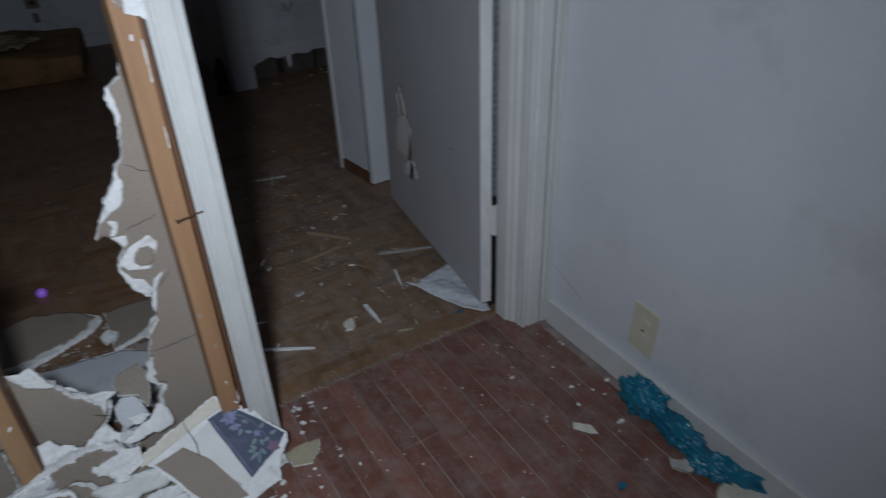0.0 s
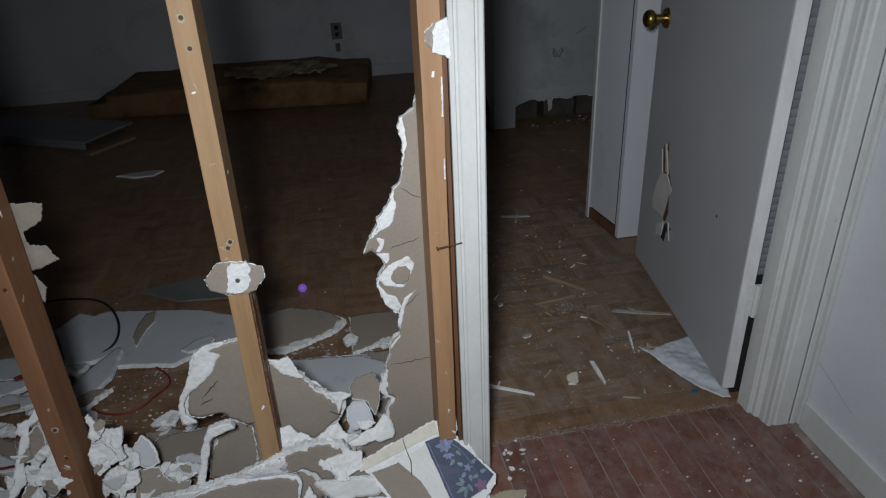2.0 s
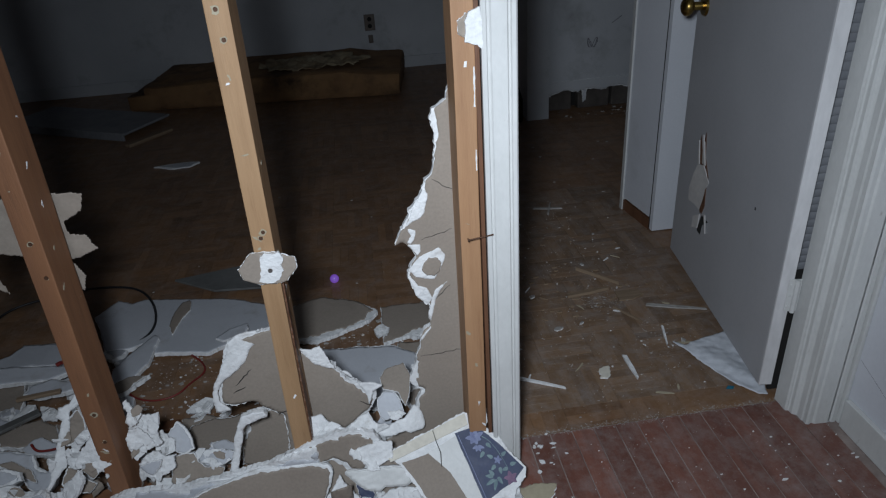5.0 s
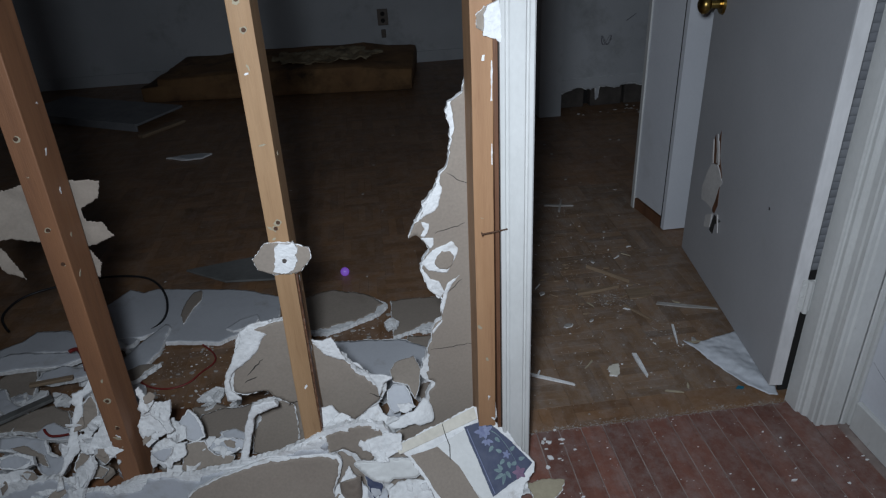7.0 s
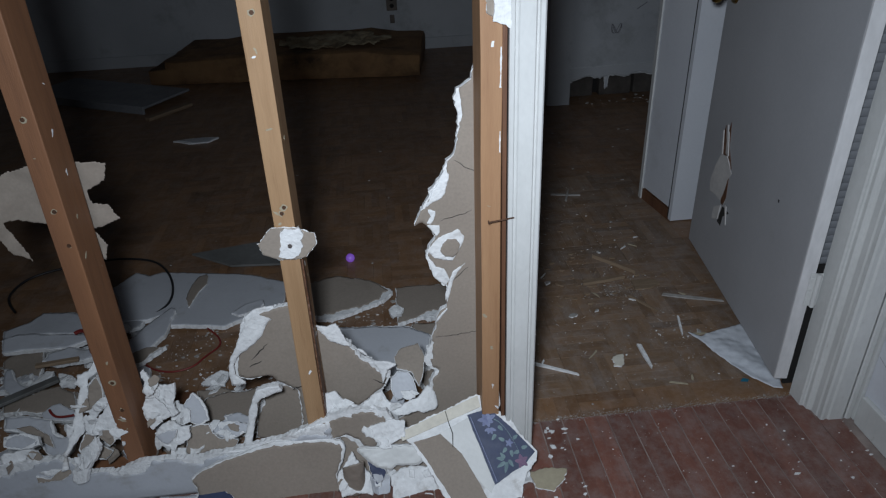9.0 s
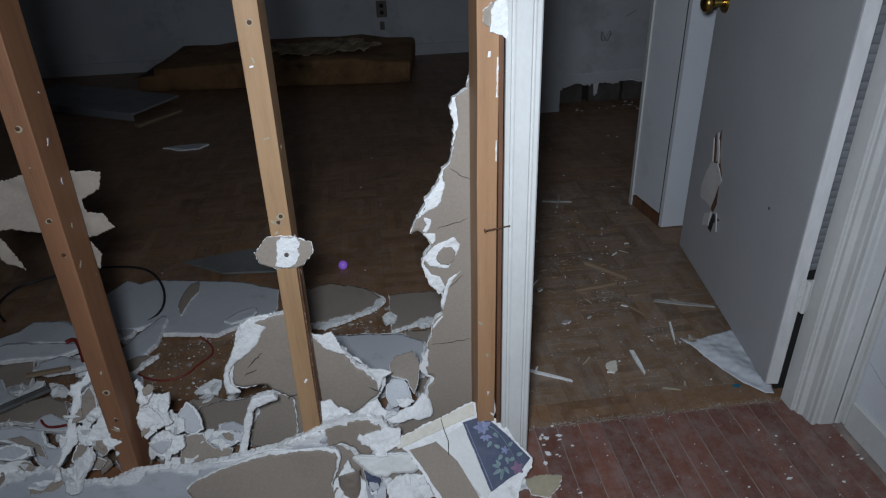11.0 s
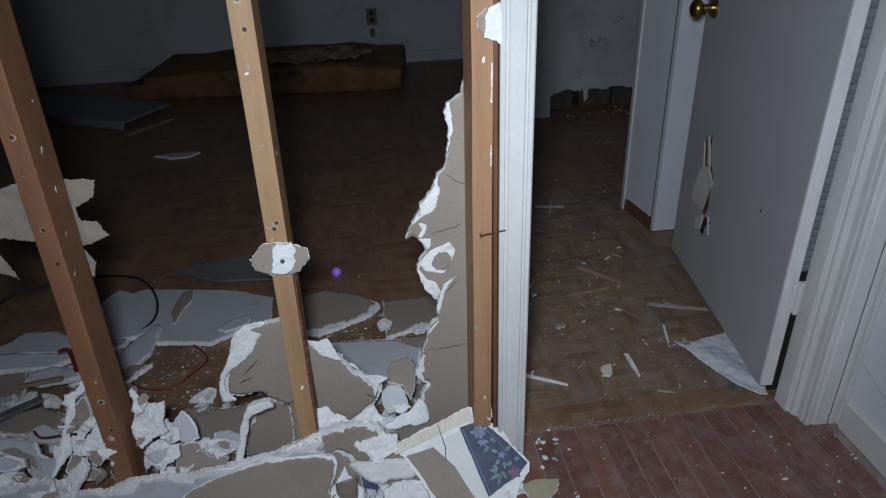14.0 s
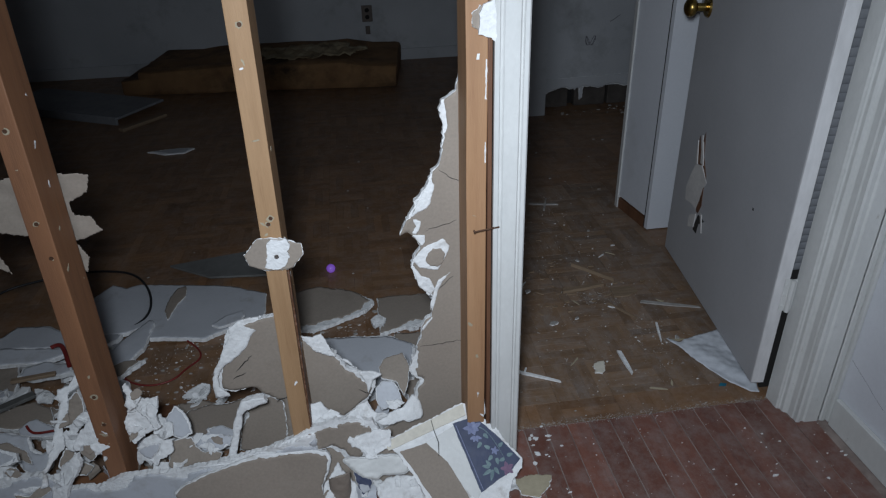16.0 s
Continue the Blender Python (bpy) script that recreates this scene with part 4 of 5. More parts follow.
rubble("drywall_fragment", "brown paper-backed drywall fragment lying in rubble", "paper", (-1.685, 0.11, 0.112, 24, 0, 0), 0.002, 0.004, 0.002, 809,
       [(-0.051, 0.023), (-0.021, 0.027), (0.027, -0.002), (0.047, -0.034), (0.021, -0.02), (-0.024, 0.006)])
rubble("torn_board_flap", "grey painted flap of torn drywall at the wall foot", "paint", (-1.666, 0.03, 0.171, 40, 0, 0), 0.004, 0.0125, 0.014, 810,
       [(-0.042, 0.014), (-0.006, 0.018), (0.035, 0.008), (0.042, -0.012), (0.01, -0.018), (-0.039, -0.01)])
rubble("torn_board_flap", "crumpled bare white flap of torn drywall at the wall foot", "gypsum", (-1.624, -0.012, 0.143, 66, 0, 0), 0.006, 0.012, 0.01, 811,
       [(-0.07, 0.023), (-0.022, 0.031), (0.001, 0.028), (0.022, 0.003), (0.038, -0.007), (0.054, 0.004), (0.045, -0.023), (0.024, -0.035), (-0.003, -0.026), (-0.014, -0.001), (-0.073, 0.001)])
rubble("torn_board_flap", "brown paper flap of torn drywall at the wall foot", "paper", (-1.593, -0.02, 0.112, 60, 0, 0), 0.003, 0.008, 0.004, 812,
       [(-0.042, -0), (-0.01, -0.007), (0.018, 0.011), (0.025, 0.035), (0.034, -0.003), (0.014, -0.017), (-0.039, -0.018)])
rubble("torn_board_flap", "crumpled bare white flap of torn drywall at the wall foot", "gypsum", (-1.518, 0.02, 0.241, 78, 0, 12), 0.007, 0.01, 0.01, 813,
       [(0.057, 0.099), (0.061, 0.085), (0.031, 0.063), (0.02, 0.025), (0.002, -0.012), (0.001, -0.043), (-0.017, -0.064), (-0.039, -0.089), (-0.046, -0.116), (-0.064, -0.119), (-0.049, -0.077), (-0.022, -0.034), (-0.005, 0.004), (0.014, 0.051), (0.004, 0.062), (0.013, 0.075), (0.034, 0.079)])
rubble("torn_board_flap", "brown paper flap of torn drywall at the wall foot", "paper", (-1.484, 0.045, 0.271, 80, 0, -8), 0.004, 0.008, 0.008, 814,
       [(-0.011, 0.023), (0.013, 0.048), (0.016, 0.023), (0.02, -0.014), (-0.007, -0.037), (-0.031, -0.045)])
rubble("torn_board_flap", "crumpled bare white flap of torn drywall at the wall foot", "gypsum", (-1.483, 0.015, 0.238, 74, 0, -10), 0.007, 0.008, 0.01, 815,
       [(-0.021, 0.006), (0.002, 0.031), (0.031, 0.047), (0.038, 0.024), (0.017, 0.009), (-0.001, -0.012), (-0.01, -0.047), (-0.026, -0.039), (-0.032, -0.019)])
rubble("torn_board_flap", "crumpled bare white flap of torn drywall at the wall foot", "gypsum", (-1.451, -0.008, 0.216, 76, 0, 10), 0.006, 0.007, 0.01, 816,
       [(-0.033, -0.006), (-0.023, 0.023), (-0.002, 0.046), (0.014, 0.058), (0.013, 0.028), (0.015, -0.014), (0.02, -0.053), (0.01, -0.034), (-0.002, -0.036), (-0.011, -0.016)])
rubble("torn_board_flap", "brown paper flap of torn drywall at the wall foot", "paper", (-1.462, -0.012, 0.189, 66, 0, 0), 0.004, 0.005, 0.004, 817,
       [(-0.019, 0.01), (0.009, 0.012), (0.015, -0.005), (0.004, -0.014), (-0.009, -0.003)])
rubble("torn_board_flap", "brown paper flap of torn drywall at the wall foot", "paper", (-1.52, 0.03, 0.133, 68, 0, 20), 0.004, 0.008, 0.008, 818,
       [(-0.033, 0.004), (-0.012, 0.04), (0.007, 0.033), (0.006, 0.003), (0.038, -0.022), (0.016, -0.037), (-0.021, -0.022)])
rubble("torn_board_flap", "crumpled bare white flap of torn drywall at the wall foot", "gypsum", (-1.518, -0.035, 0.144, 68, 0, -14), 0.005, 0.02, 0.01, 819,
       [(-0.033, -0.044), (-0.035, -0.02), (-0.011, 0.022), (0.011, 0.043), (0.03, 0.064), (0.036, 0.045), (0.022, 0.01), (0.008, -0.022), (-0.005, -0.048), (-0.024, -0.052)])
rubble("torn_board_flap", "crumpled bare white flap of torn drywall at the wall foot", "gypsum", (-1.371, 0.05, 0.288, 72, 0, 0), 0.005, 0.008, 0.01, 820,
       [(-0.013, 0.023), (-0.003, 0.027), (0.001, 0.007), (0.018, -0.01), (0.003, -0.031), (-0.007, -0.016)])
rubble("torn_board_flap", "crumpled bare white flap of torn drywall at the wall foot", "gypsum", (-1.353, 0.06, 0.222, 62, 0, -12), 0.008, 0.01, 0.01, 821,
       [(-0.04, 0.005), (-0.032, 0.018), (-0.017, 0.04), (0.023, 0.039), (0.029, 0.017), (0.025, -0.005), (0.033, -0.03), (0.017, -0.039), (-0.005, -0.026), (-0.034, -0.019)])
rubble("torn_board_flap", "crumpled bare white flap of torn drywall at the wall foot", "gypsum", (-1.368, 0.035, 0.21, 64, 0, 14), 0.008, 0.01, 0.01, 822,
       [(-0.012, 0.033), (0.006, 0.035), (0.024, 0.013), (0.032, -0.018), (0.011, -0.026), (-0.016, -0.04), (-0.021, -0.016), (-0.022, 0.018)])
rubble("torn_board_flap", "crumpled bare white flap of torn drywall at the wall foot", "gypsum", (-1.351, 0.012, 0.151, 66, 0, -6), 0.008, 0.01, 0.01, 823,
       [(-0.035, 0.014), (-0.013, 0.034), (0.007, 0.039), (0.028, 0.028), (0.052, 0.027), (0.045, -0.007), (0.014, -0.027), (-0.006, -0.037), (-0.02, -0.026), (-0.035, -0.034), (-0.037, -0.012)])
rubble("torn_board_flap", "grey painted flap of torn drywall at the wall foot", "paint", (-1.347, 0.004, 0.164, 64, 0, -6), 0.004, 0.003, 0.004, 824,
       [(-0.026, 0.002), (-0.002, 0.016), (0.026, 0.018), (0.017, -0.005), (-0.002, -0.02), (-0.014, -0.012)])
rubble("torn_board_flap", "grey painted flap of torn drywall at the wall foot", "paint", (-1.302, 0.085, 0.16, 52, 0, 8), 0.003, 0.01, 0.008, 825,
       [(-0.024, 0.018), (-0.002, 0.042), (0.011, 0.027), (0.024, -0.003), (0.026, -0.026), (0.003, -0.034), (-0.015, -0.023), (-0.021, -0.001)])
rubble("torn_board_flap", "crumpled bare white flap of torn drywall at the wall foot", "gypsum", (-1.334, 0.07, 0.164, 55, 0, -8), 0.005, 0.01, 0.01, 826,
       [(-0.016, 0.031), (0.017, 0.011), (0.028, -0.017), (-0.006, -0.023), (-0.023, -0.002)])
rubble("drywall_fragment", "bare white drywall fragment lying in rubble", "gypsum", (-1.331, 0.345, 0.045, 14, 0, 0), 0.005, 0.0125, 0.01, 827,
       [(-0.036, -0.015), (-0.02, 0.009), (0.008, 0.029), (0.029, 0.024), (0.027, -0.022), (-0.008, -0.024)])
rubble("torn_board_flap", "brown paper flap of torn drywall at the wall foot", "paper", (-1.273, 0.045, 0.098, 58, 0, 6), 0.003, 0.0125, 0.004, 828,
       [(-0.048, 0.041), (-0.001, 0.04), (0.008, 0.018), (0.023, 0.002), (0.064, -0.006), (0.054, -0.026), (-0.002, -0.02), (-0.035, -0.028), (-0.062, -0.019)])
rubble("torn_board_flap", "grey painted flap of torn drywall at the wall foot", "paint", (-1.234, 0.06, 0.119, 44, 0, 0), 0.005, 0.0125, 0.016, 829,
       [(-0.045, 0.021), (-0.018, 0.019), (0.05, 0.008), (0.045, -0.015), (0.001, -0.025), (-0.033, -0.008)])
rubble("drywall_fragment", "broken grey painted drywall fragment lying in rubble", "paint", (-1.237, 0.164, 0.055, 12, 0, 0), 0.003, 0.0125, 0.008, 830,
       [(-0.042, 0.015), (0.001, 0.015), (0.033, 0.002), (0.032, -0.021), (-0.024, -0.011)])
rubble("drywall_fragment", "brown paper-backed drywall fragment lying in rubble", "paper", (-1.297, 0.252, 0.035, 4, 0, 0), 0.002, 0.0125, 0.006, 831,
       [(-0.075, 0.051), (-0.009, 0.058), (0.071, 0.02), (0.083, -0.047), (0.015, -0.042), (-0.026, -0.052), (-0.061, 0.018)])
rubble("standing_board_sliver", "upright hooked white drywall sliver between two studs", "gypsum", (-1.148, 0.012, 0.188, 86, 0, 0), 0.002, 0.012, 0.01, 832,
       [(-0.001, 0.049), (0.011, 0.071), (0.036, 0.08), (0.06, 0.08), (0.069, 0.065), (0.039, 0.055), (0.021, 0.051), (0.008, 0.036), (-0.006, -0.019), (-0.025, -0.079), (-0.041, -0.085), (-0.054, -0.118), (-0.061, -0.114), (-0.043, -0.076), (-0.022, -0.017)])
rubble("torn_board_flap", "crumpled bare white flap of torn drywall at the wall foot", "gypsum", (-0.961, 0.073, 0.347, 88, 0, 0), 0.002, 0.003, 0.01, 833,
       [(-0.035, 0.029), (-0.012, 0.02), (0.008, 0.027), (0.022, -0.005), (0.036, -0.037), (0.015, -0.03), (-0.011, -0.013), (-0.022, 0.008)])
rubble("torn_board_flap", "crumpled bare white flap of torn drywall at the wall foot", "gypsum", (-0.876, 0.075, 0.257, 87, 0, 0), 0.002, 0.003, 0.01, 834,
       [(-0.05, 0.049), (-0.025, 0.037), (-0.003, 0.006), (0.028, -0.001), (0.045, -0.011), (0.026, -0.023), (0.012, -0.064), (0.008, -0.034), (-0.009, 0.007), (-0.031, 0.031)])
rubble("torn_board_flap", "grey painted flap of torn drywall at the wall foot", "paint", (-0.819, 0.11, 0.159, 42, 0, 0), 0.004, 0.01, 0.004, 835,
       [(-0.027, 0.018), (-0.011, 0.032), (0.016, 0.026), (0.029, 0.007), (0.036, -0.028), (-0.017, -0.039), (-0.026, -0.014)])
rubble("torn_board_flap", "brown paper flap of torn drywall at the wall foot", "paper", (-0.794, 0.14, 0.196, 24, 0, 0), 0.002, 0.006, 0.001, 836,
       [(-0.041, 0.02), (-0.024, 0.042), (0.023, 0.057), (0.036, 0.012), (0.026, -0.029), (0.013, -0.06), (0.002, -0.027), (-0.035, -0.011)])
rubble("torn_board_flap", "crumpled bare white flap of torn drywall at the wall foot", "gypsum", (-0.818, 0.06, 0.146, 58, 0, 6), 0.007, 0.012, 0.01, 837,
       [(-0.107, 0.009), (-0.073, 0.033), (-0.049, 0.036), (-0.044, 0.013), (-0.017, -0.009), (0.03, 0), (0.061, 0.03), (0.074, 0.014), (0.08, -0.014), (0.073, -0.029), (0.043, -0.034), (0.026, -0.024), (-0.021, -0.025), (-0.071, -0.002)])
rubble("torn_board_flap", "crumpled bare white flap of torn drywall at the wall foot", "gypsum", (-0.951, 0.02, 0.183, 62, 0, -4), 0.007, 0.012, 0.01, 838,
       [(-0.062, 0.014), (-0.048, 0.031), (-0.022, 0.035), (-0.01, 0.018), (0.04, 0.002), (0.08, -0.01), (0.086, -0.027), (0.039, -0.02), (0.001, -0.016), (-0.044, -0.019), (-0.058, -0.008)])
rubble("torn_board_flap", "crumpled bare white flap of torn drywall at the wall foot", "gypsum", (-0.866, -0.028, 0.139, 60, 0, 0), 0.008, 0.012, 0.01, 839,
       [(-0.049, 0.013), (-0.018, 0.022), (0.009, 0.029), (0.043, 0.018), (0.046, -0.018), (0.011, -0.028), (-0.014, -0.027), (-0.028, -0.01)])
rubble("torn_board_flap", "off-white painted piece of broken drywall at the wall foot", "trim", (-0.852, -0.05, 0.083, 56, 0, -6), 0.003, 0.01, 0.004, 840,
       [(-0.082, 0.019), (-0.069, 0.025), (0.008, 0.028), (0.053, 0.023), (0.073, -0.01), (0.057, -0.02), (0.006, -0.015), (-0.007, -0.028), (-0.04, -0.021)])
rubble("torn_board_flap", "crumpled bare white flap of torn drywall at the wall foot", "gypsum", (-0.943, -0.06, 0.059, 62, 0, 8), 0.008, 0.012, 0.01, 841,
       [(-0.036, 0.001), (-0.016, 0.025), (0.002, 0.052), (0.014, 0.026), (0.035, -0.007), (0.035, -0.057), (-0.033, -0.041)])
rubble("torn_board_flap", "crumpled bare white flap of torn drywall at the wall foot", "gypsum", (-0.796, -0.065, 0.022, 56, 0, -8), 0.01, 0.012, 0.01, 842,
       [(-0.067, 0.009), (-0.038, 0.024), (-0.002, 0.029), (0.032, 0.027), (0.052, -0.001), (0.075, -0.044), (-0.054, -0.044)])
rubble("torn_board_flap", "brown paper flap of torn drywall at the wall foot", "paper", (-0.859, -0.022, 0.035, 70, 0, 0), 0.002, 0.008, 0.003, 843,
       [(-0.11, 0.093), (-0.058, 0.104), (0.044, 0.082), (0.1, 0.031), (0.138, -0.094), (0.116, -0.117), (-0.102, -0.091), (-0.121, -0.015)])
rubble("torn_board_flap", "crumpled bare white flap of torn drywall at the wall foot", "gypsum", (-0.877, -0.05, -0.003, 60, 0, 10), 0.006, 0.01, 0.003, 844,
       [(-0.032, 0.006), (-0.017, 0.042), (0.02, 0.035), (0.036, 0.015), (0.02, -0.021), (0.006, -0.044), (-0.032, -0.034)])
rubble("torn_board_flap", "crumpled bare white flap of torn drywall at the wall foot", "gypsum", (-1.151, 0.077, 0.335, 88, 0, 0), 0.002, 0.003, 0.01, 845,
       [(0.035, 0.089), (0.068, 0.092), (0.065, 0.064), (0.046, 0.044), (0.037, 0.027), (0.006, 0), (-0.028, -0.027), (-0.039, -0.046), (-0.039, -0.069), (-0.015, -0.098), (-0.052, -0.101), (-0.053, -0.076), (-0.039, -0.022), (-0.008, 0.035), (0.006, 0.072)])
rubble("torn_board_flap", "brown paper flap of torn drywall at the wall foot", "paper", (-1.105, -0.034, 0.065, 74, 0, 0), 0.002, 0.01, 0.012, 846,
       [(-0.202, 0.008), (-0.142, 0.039), (-0.077, 0.056), (-0.013, 0.073), (0.049, 0.07), (0.112, 0.067), (0.139, 0.056), (0.147, 0.038), (0.133, -0), (0.118, -0.027), (0.123, -0.077), (0.107, -0.136), (-0.111, -0.108), (-0.179, -0.051), (-0.193, -0.016)])
rubble("drywall_fragment", "broken grey painted drywall fragment lying in rubble", "paint", (-1.57, 0.616, 0.034, 3, 0, 0), 0.002, 0.0125, 0.006, 847,
       [(-0.064, -0.029), (-0.023, 0.047), (-0.006, 0.076), (0.026, 0.119), (0.041, 0.108), (0.045, 0.037), (0.041, -0.028), (0.012, -0.092), (-0.014, -0.128), (-0.052, -0.082)])
rubble("drywall_fragment", "broken grey painted drywall fragment lying in rubble", "paint", (-1.507, 0.787, 0.02, 0, 0, 0), 0.0015, 0.0125, 0.004, 848,
       [(-0.275, 0.111), (-0.23, 0.219), (-0.174, 0.187), (-0.136, 0.211), (0.18, 0.163), (0.312, 0.092), (0.322, -0.067), (0.237, -0.108), (0.171, -0.141), (0.148, -0.162), (-0.02, -0.142), (-0.05, -0.075), (-0.108, -0.104), (-0.18, -0.101), (-0.232, 0.022)])
rubble("drywall_fragment", "broken grey painted drywall fragment lying in rubble", "paint", (-1.287, 0.694, 0.034, 2, 0, 0), 0.002, 0.006, 0.004, 849,
       [(-0.06, -0.022), (-0.021, 0.018), (0.033, 0.04), (0.044, 0.014), (0.036, -0.01), (-0.031, -0.038)])
rubble("drywall_fragment", "brown paper-backed drywall fragment lying in rubble", "paper", (-1.49, 0.846, 0.024, 0, 0, 0), 0.001, 0.003, 0.001, 850,
       [(-0.027, -0.049), (-0.025, 0.024), (-0.01, 0.087), (0.017, 0.098), (0.03, 0.033), (0.014, -0.008), (0.004, -0.068), (-0.003, -0.103)])
rubble("torn_board_flap", "scrap of navy wallpaper among torn drywall", "navy", (-0.898, -0.056, 0.06, 58, 0, 0), 0.004, 0.004, 0.001, 851,
       [(-0.018, 0.034), (0.003, 0.025), (0.027, -0.011), (0.007, -0.044), (-0.006, -0.015), (-0.013, 0.011)])

many = random.Random(171)
for i in range(34):
    s = many.random()
    if s < 0.3:
        x, y, z, tx = many.gauss(-1.53, 0.05), many.uniform(0.0, 0.10), many.uniform(0.03, 0.09), many.uniform(20, 70)
    elif s < 0.55:
        x, y, z, tx = many.gauss(-1.33, 0.05), many.uniform(0.02, 0.12), many.uniform(0.04, 0.09), many.uniform(20, 60)
    elif s < 0.8:
        x, y, z, tx = many.uniform(-1.02, -0.70), many.uniform(0.02, 0.14), many.uniform(0.05, 0.11), many.uniform(10, 60)
    else:
        x, y, z, tx = many.uniform(-0.92, -0.74), many.uniform(-0.08, -0.03), many.uniform(0.02, 0.06), many.uniform(20, 60)
    crumple("board_flake", "torn white flake of drywall in the rubble", x, y, z, many.uniform(0.012, 0.03), many.uniform(0.012, 0.035), many.choice(("gypsum", "paint", "paper", "dust")), many.uniform(-60, 60), (tx, many.uniform(-20, 20)), 700 + i, many.uniform(0.005, 0.012))
crumple("crumpled_board", "crumb of white board beside the casing", -0.605, 0.02, 0.165, 0.026, 0.022, "gypsum", 5, (40, 8), 111, 0.014)
crumple("crumpled_board", "white torn board under the wallpapered chunk", -0.58, -0.085, 0.02, 0.035, 0.045, "gypsum", 9, (20, 0), 115, 0.018)
board("fallen_drywall_sheet", "grey painted drywall piece lying at the wall foot", [(-1.95, -0.02, 0.002), (-1.30, -0.02, 0.002), (-1.34, -0.20, 0.008), (-1.52, -0.30, 0.01), (-1.95, -0.30, 0.01)], pose(0, -0.01, 0.016), "paint", seed=95)


def roll(x, y, z, h, rad, turn, tilt, seed, material, label):
    """A strip of board paper curled into a half roll."""
    g = random.Random(seed)
    o, _ = torn([(-rad * 1.6, 0.0), (rad * 1.6, 0.0), (rad * 1.3, h), (0.0, h * 1.15), (-rad * 1.5, h * 0.8)], g, 0.005, 0.005)

    def shape(u, v):
        a = u / rad
        return (rad * math.sin(a), -rad * math.cos(a) + 0.003 * noise.noise(Vector((u * 40, v * 40, seed))), v)
    ob = part("curled_board_paper", sheet(o, 0.003, shape, 0.003), material, None, "", pose(x, y, z, tilt, 0, turn))
    return tagged(ob, label, "drywall paper", "drywall rubble")


roll(-0.945, -0.055, 0.012, 0.11, 0.024, 10, 12, 151, "paper", "curled brown strip of board paper standing in rubble")
# small fragments under and between the larger ones
heap = random.Random(202)
for i in range(78):
    x, y = heap.uniform(-2.35, -1.52), heap.uniform(0.12, 0.70)
    shard(x, y, 0.018 + 0.045 * heap.random() * (1 - abs(y - 0.38) / 0.4), heap.uniform(0.02, 0.065), heap.choice(("paint", "paint", "gypsum", "paint", "paper")), (heap.uniform(-9, 9), heap.uniform(-9, 9)), heap.uniform(0.3, 0.8), None, 300 + i, 0.010)
for i in range(22):
    x, y = heap.uniform(-1.5, -0.66), heap.uniform(0.14, 0.60)
    if -1.60 < x < -1.22 and y > 0.34:
        x += 0.42
    shard(x, y, 0.02 + 0.02 * heap.random(), heap.uniform(0.015, 0.045), heap.choice(("paint", "gypsum", "paper")), (heap.uniform(-10, 10), heap.uniform(-10, 10)), heap.uniform(0.4, 0.8), None, 400 + i, 0.010)
for a, b, w, tone, lab in (((-1.82, 0.415), (-1.71, 0.43), 0.014, "lath", "short broken lath in the rubble"), ((-1.90, 0.235), (-1.735, 0.35), 0.024, "grey_board", "grey dusty strip of board in the rubble")):
    tagged(part("broken_lath", box(0, math.dist(a, b), -w / 2, w / 2, 0, 0.010, 0.002), tone, None, "", pose(*a, 0.082, 0, 0, math.degrees(math.atan2(b[1] - a[1], b[0] - a[0])))), lab, "lath")
tagged(part("wood_block", box(-1.47, -1.385, 0.285, 0.325, 0.0, 0.022, 0.003), "old_wood"), "dark bare wood block on the parquet", "wood")

# ---- loose things in the far room ----
tube("black_cable", [(-2.058, 0.794, 0.03), (-2.118, 0.869, 0.022), (-2.14, 0.941, 0.02), (-2.12, 1.03, 0.02), (-2.032, 1.08, 0.02), (-1.861, 1.105, 0.03), (-1.72, 1.075, 0.035), (-1.645, 1.02, 0.035), (-1.58, 0.907, 0.03), (-1.555, 0.781, 0.025), (-1.599, 0.715, 0.02), (-1.651, 0.689, 0.02)], 0.004, "rubber", "black rubber cable looped over the floor", "cable")
tube("red_wire", [(-1.411, 0.622, 0.016), (-1.375, 0.59, 0.012), (-1.352, 0.535, 0.010), (-1.393, 0.490, 0.010), (-1.415, 0.444, 0.010), (-1.476, 0.425, 0.010), (-1.545, 0.455, 0.010), (-1.58, 0.507, 0.012), (-1.574, 0.548, 0.016)], 0.0028, "wire", "loop of red electrical wire on the floor", "wire")
tube("red_wire", [(-1.697, 0.208, 0.102), (-1.685, 0.190, 0.098), (-1.659, 0.180, 0.098), (-1.626, 0.183, 0.10)], 0.003, "wire", "short end of red wire in rubble", "wire")
tube("red_wire", [(-1.755, 0.538, 0.10), (-1.735, 0.545, 0.108), (-1.712, 0.520, 0.10), (-1.685, 0.46, 0.085)], 0.006, "wire", "thick end of red wire in rubble", "wire")
tagged(part("grey_board", prism([(-1.56, 1.10), (-1.28, 1.16), (-1.20, 0.97), (-1.40, 0.99)], 0.018, 0.026), "grey_board"), "dull grey thin board on the parquet", "board")
bm = bmesh.new()
bmesh.ops.create_uvsphere(bm, u_segments=24, v_segments=16, radius=0.016, matrix=pose(-0.974, 0.985, 0.016))
for f in bm.faces:
    f.smooth = True
tagged(part("light_up_ball", bm, "ball"), "small translucent violet light-up ball on the parquet", "ball")

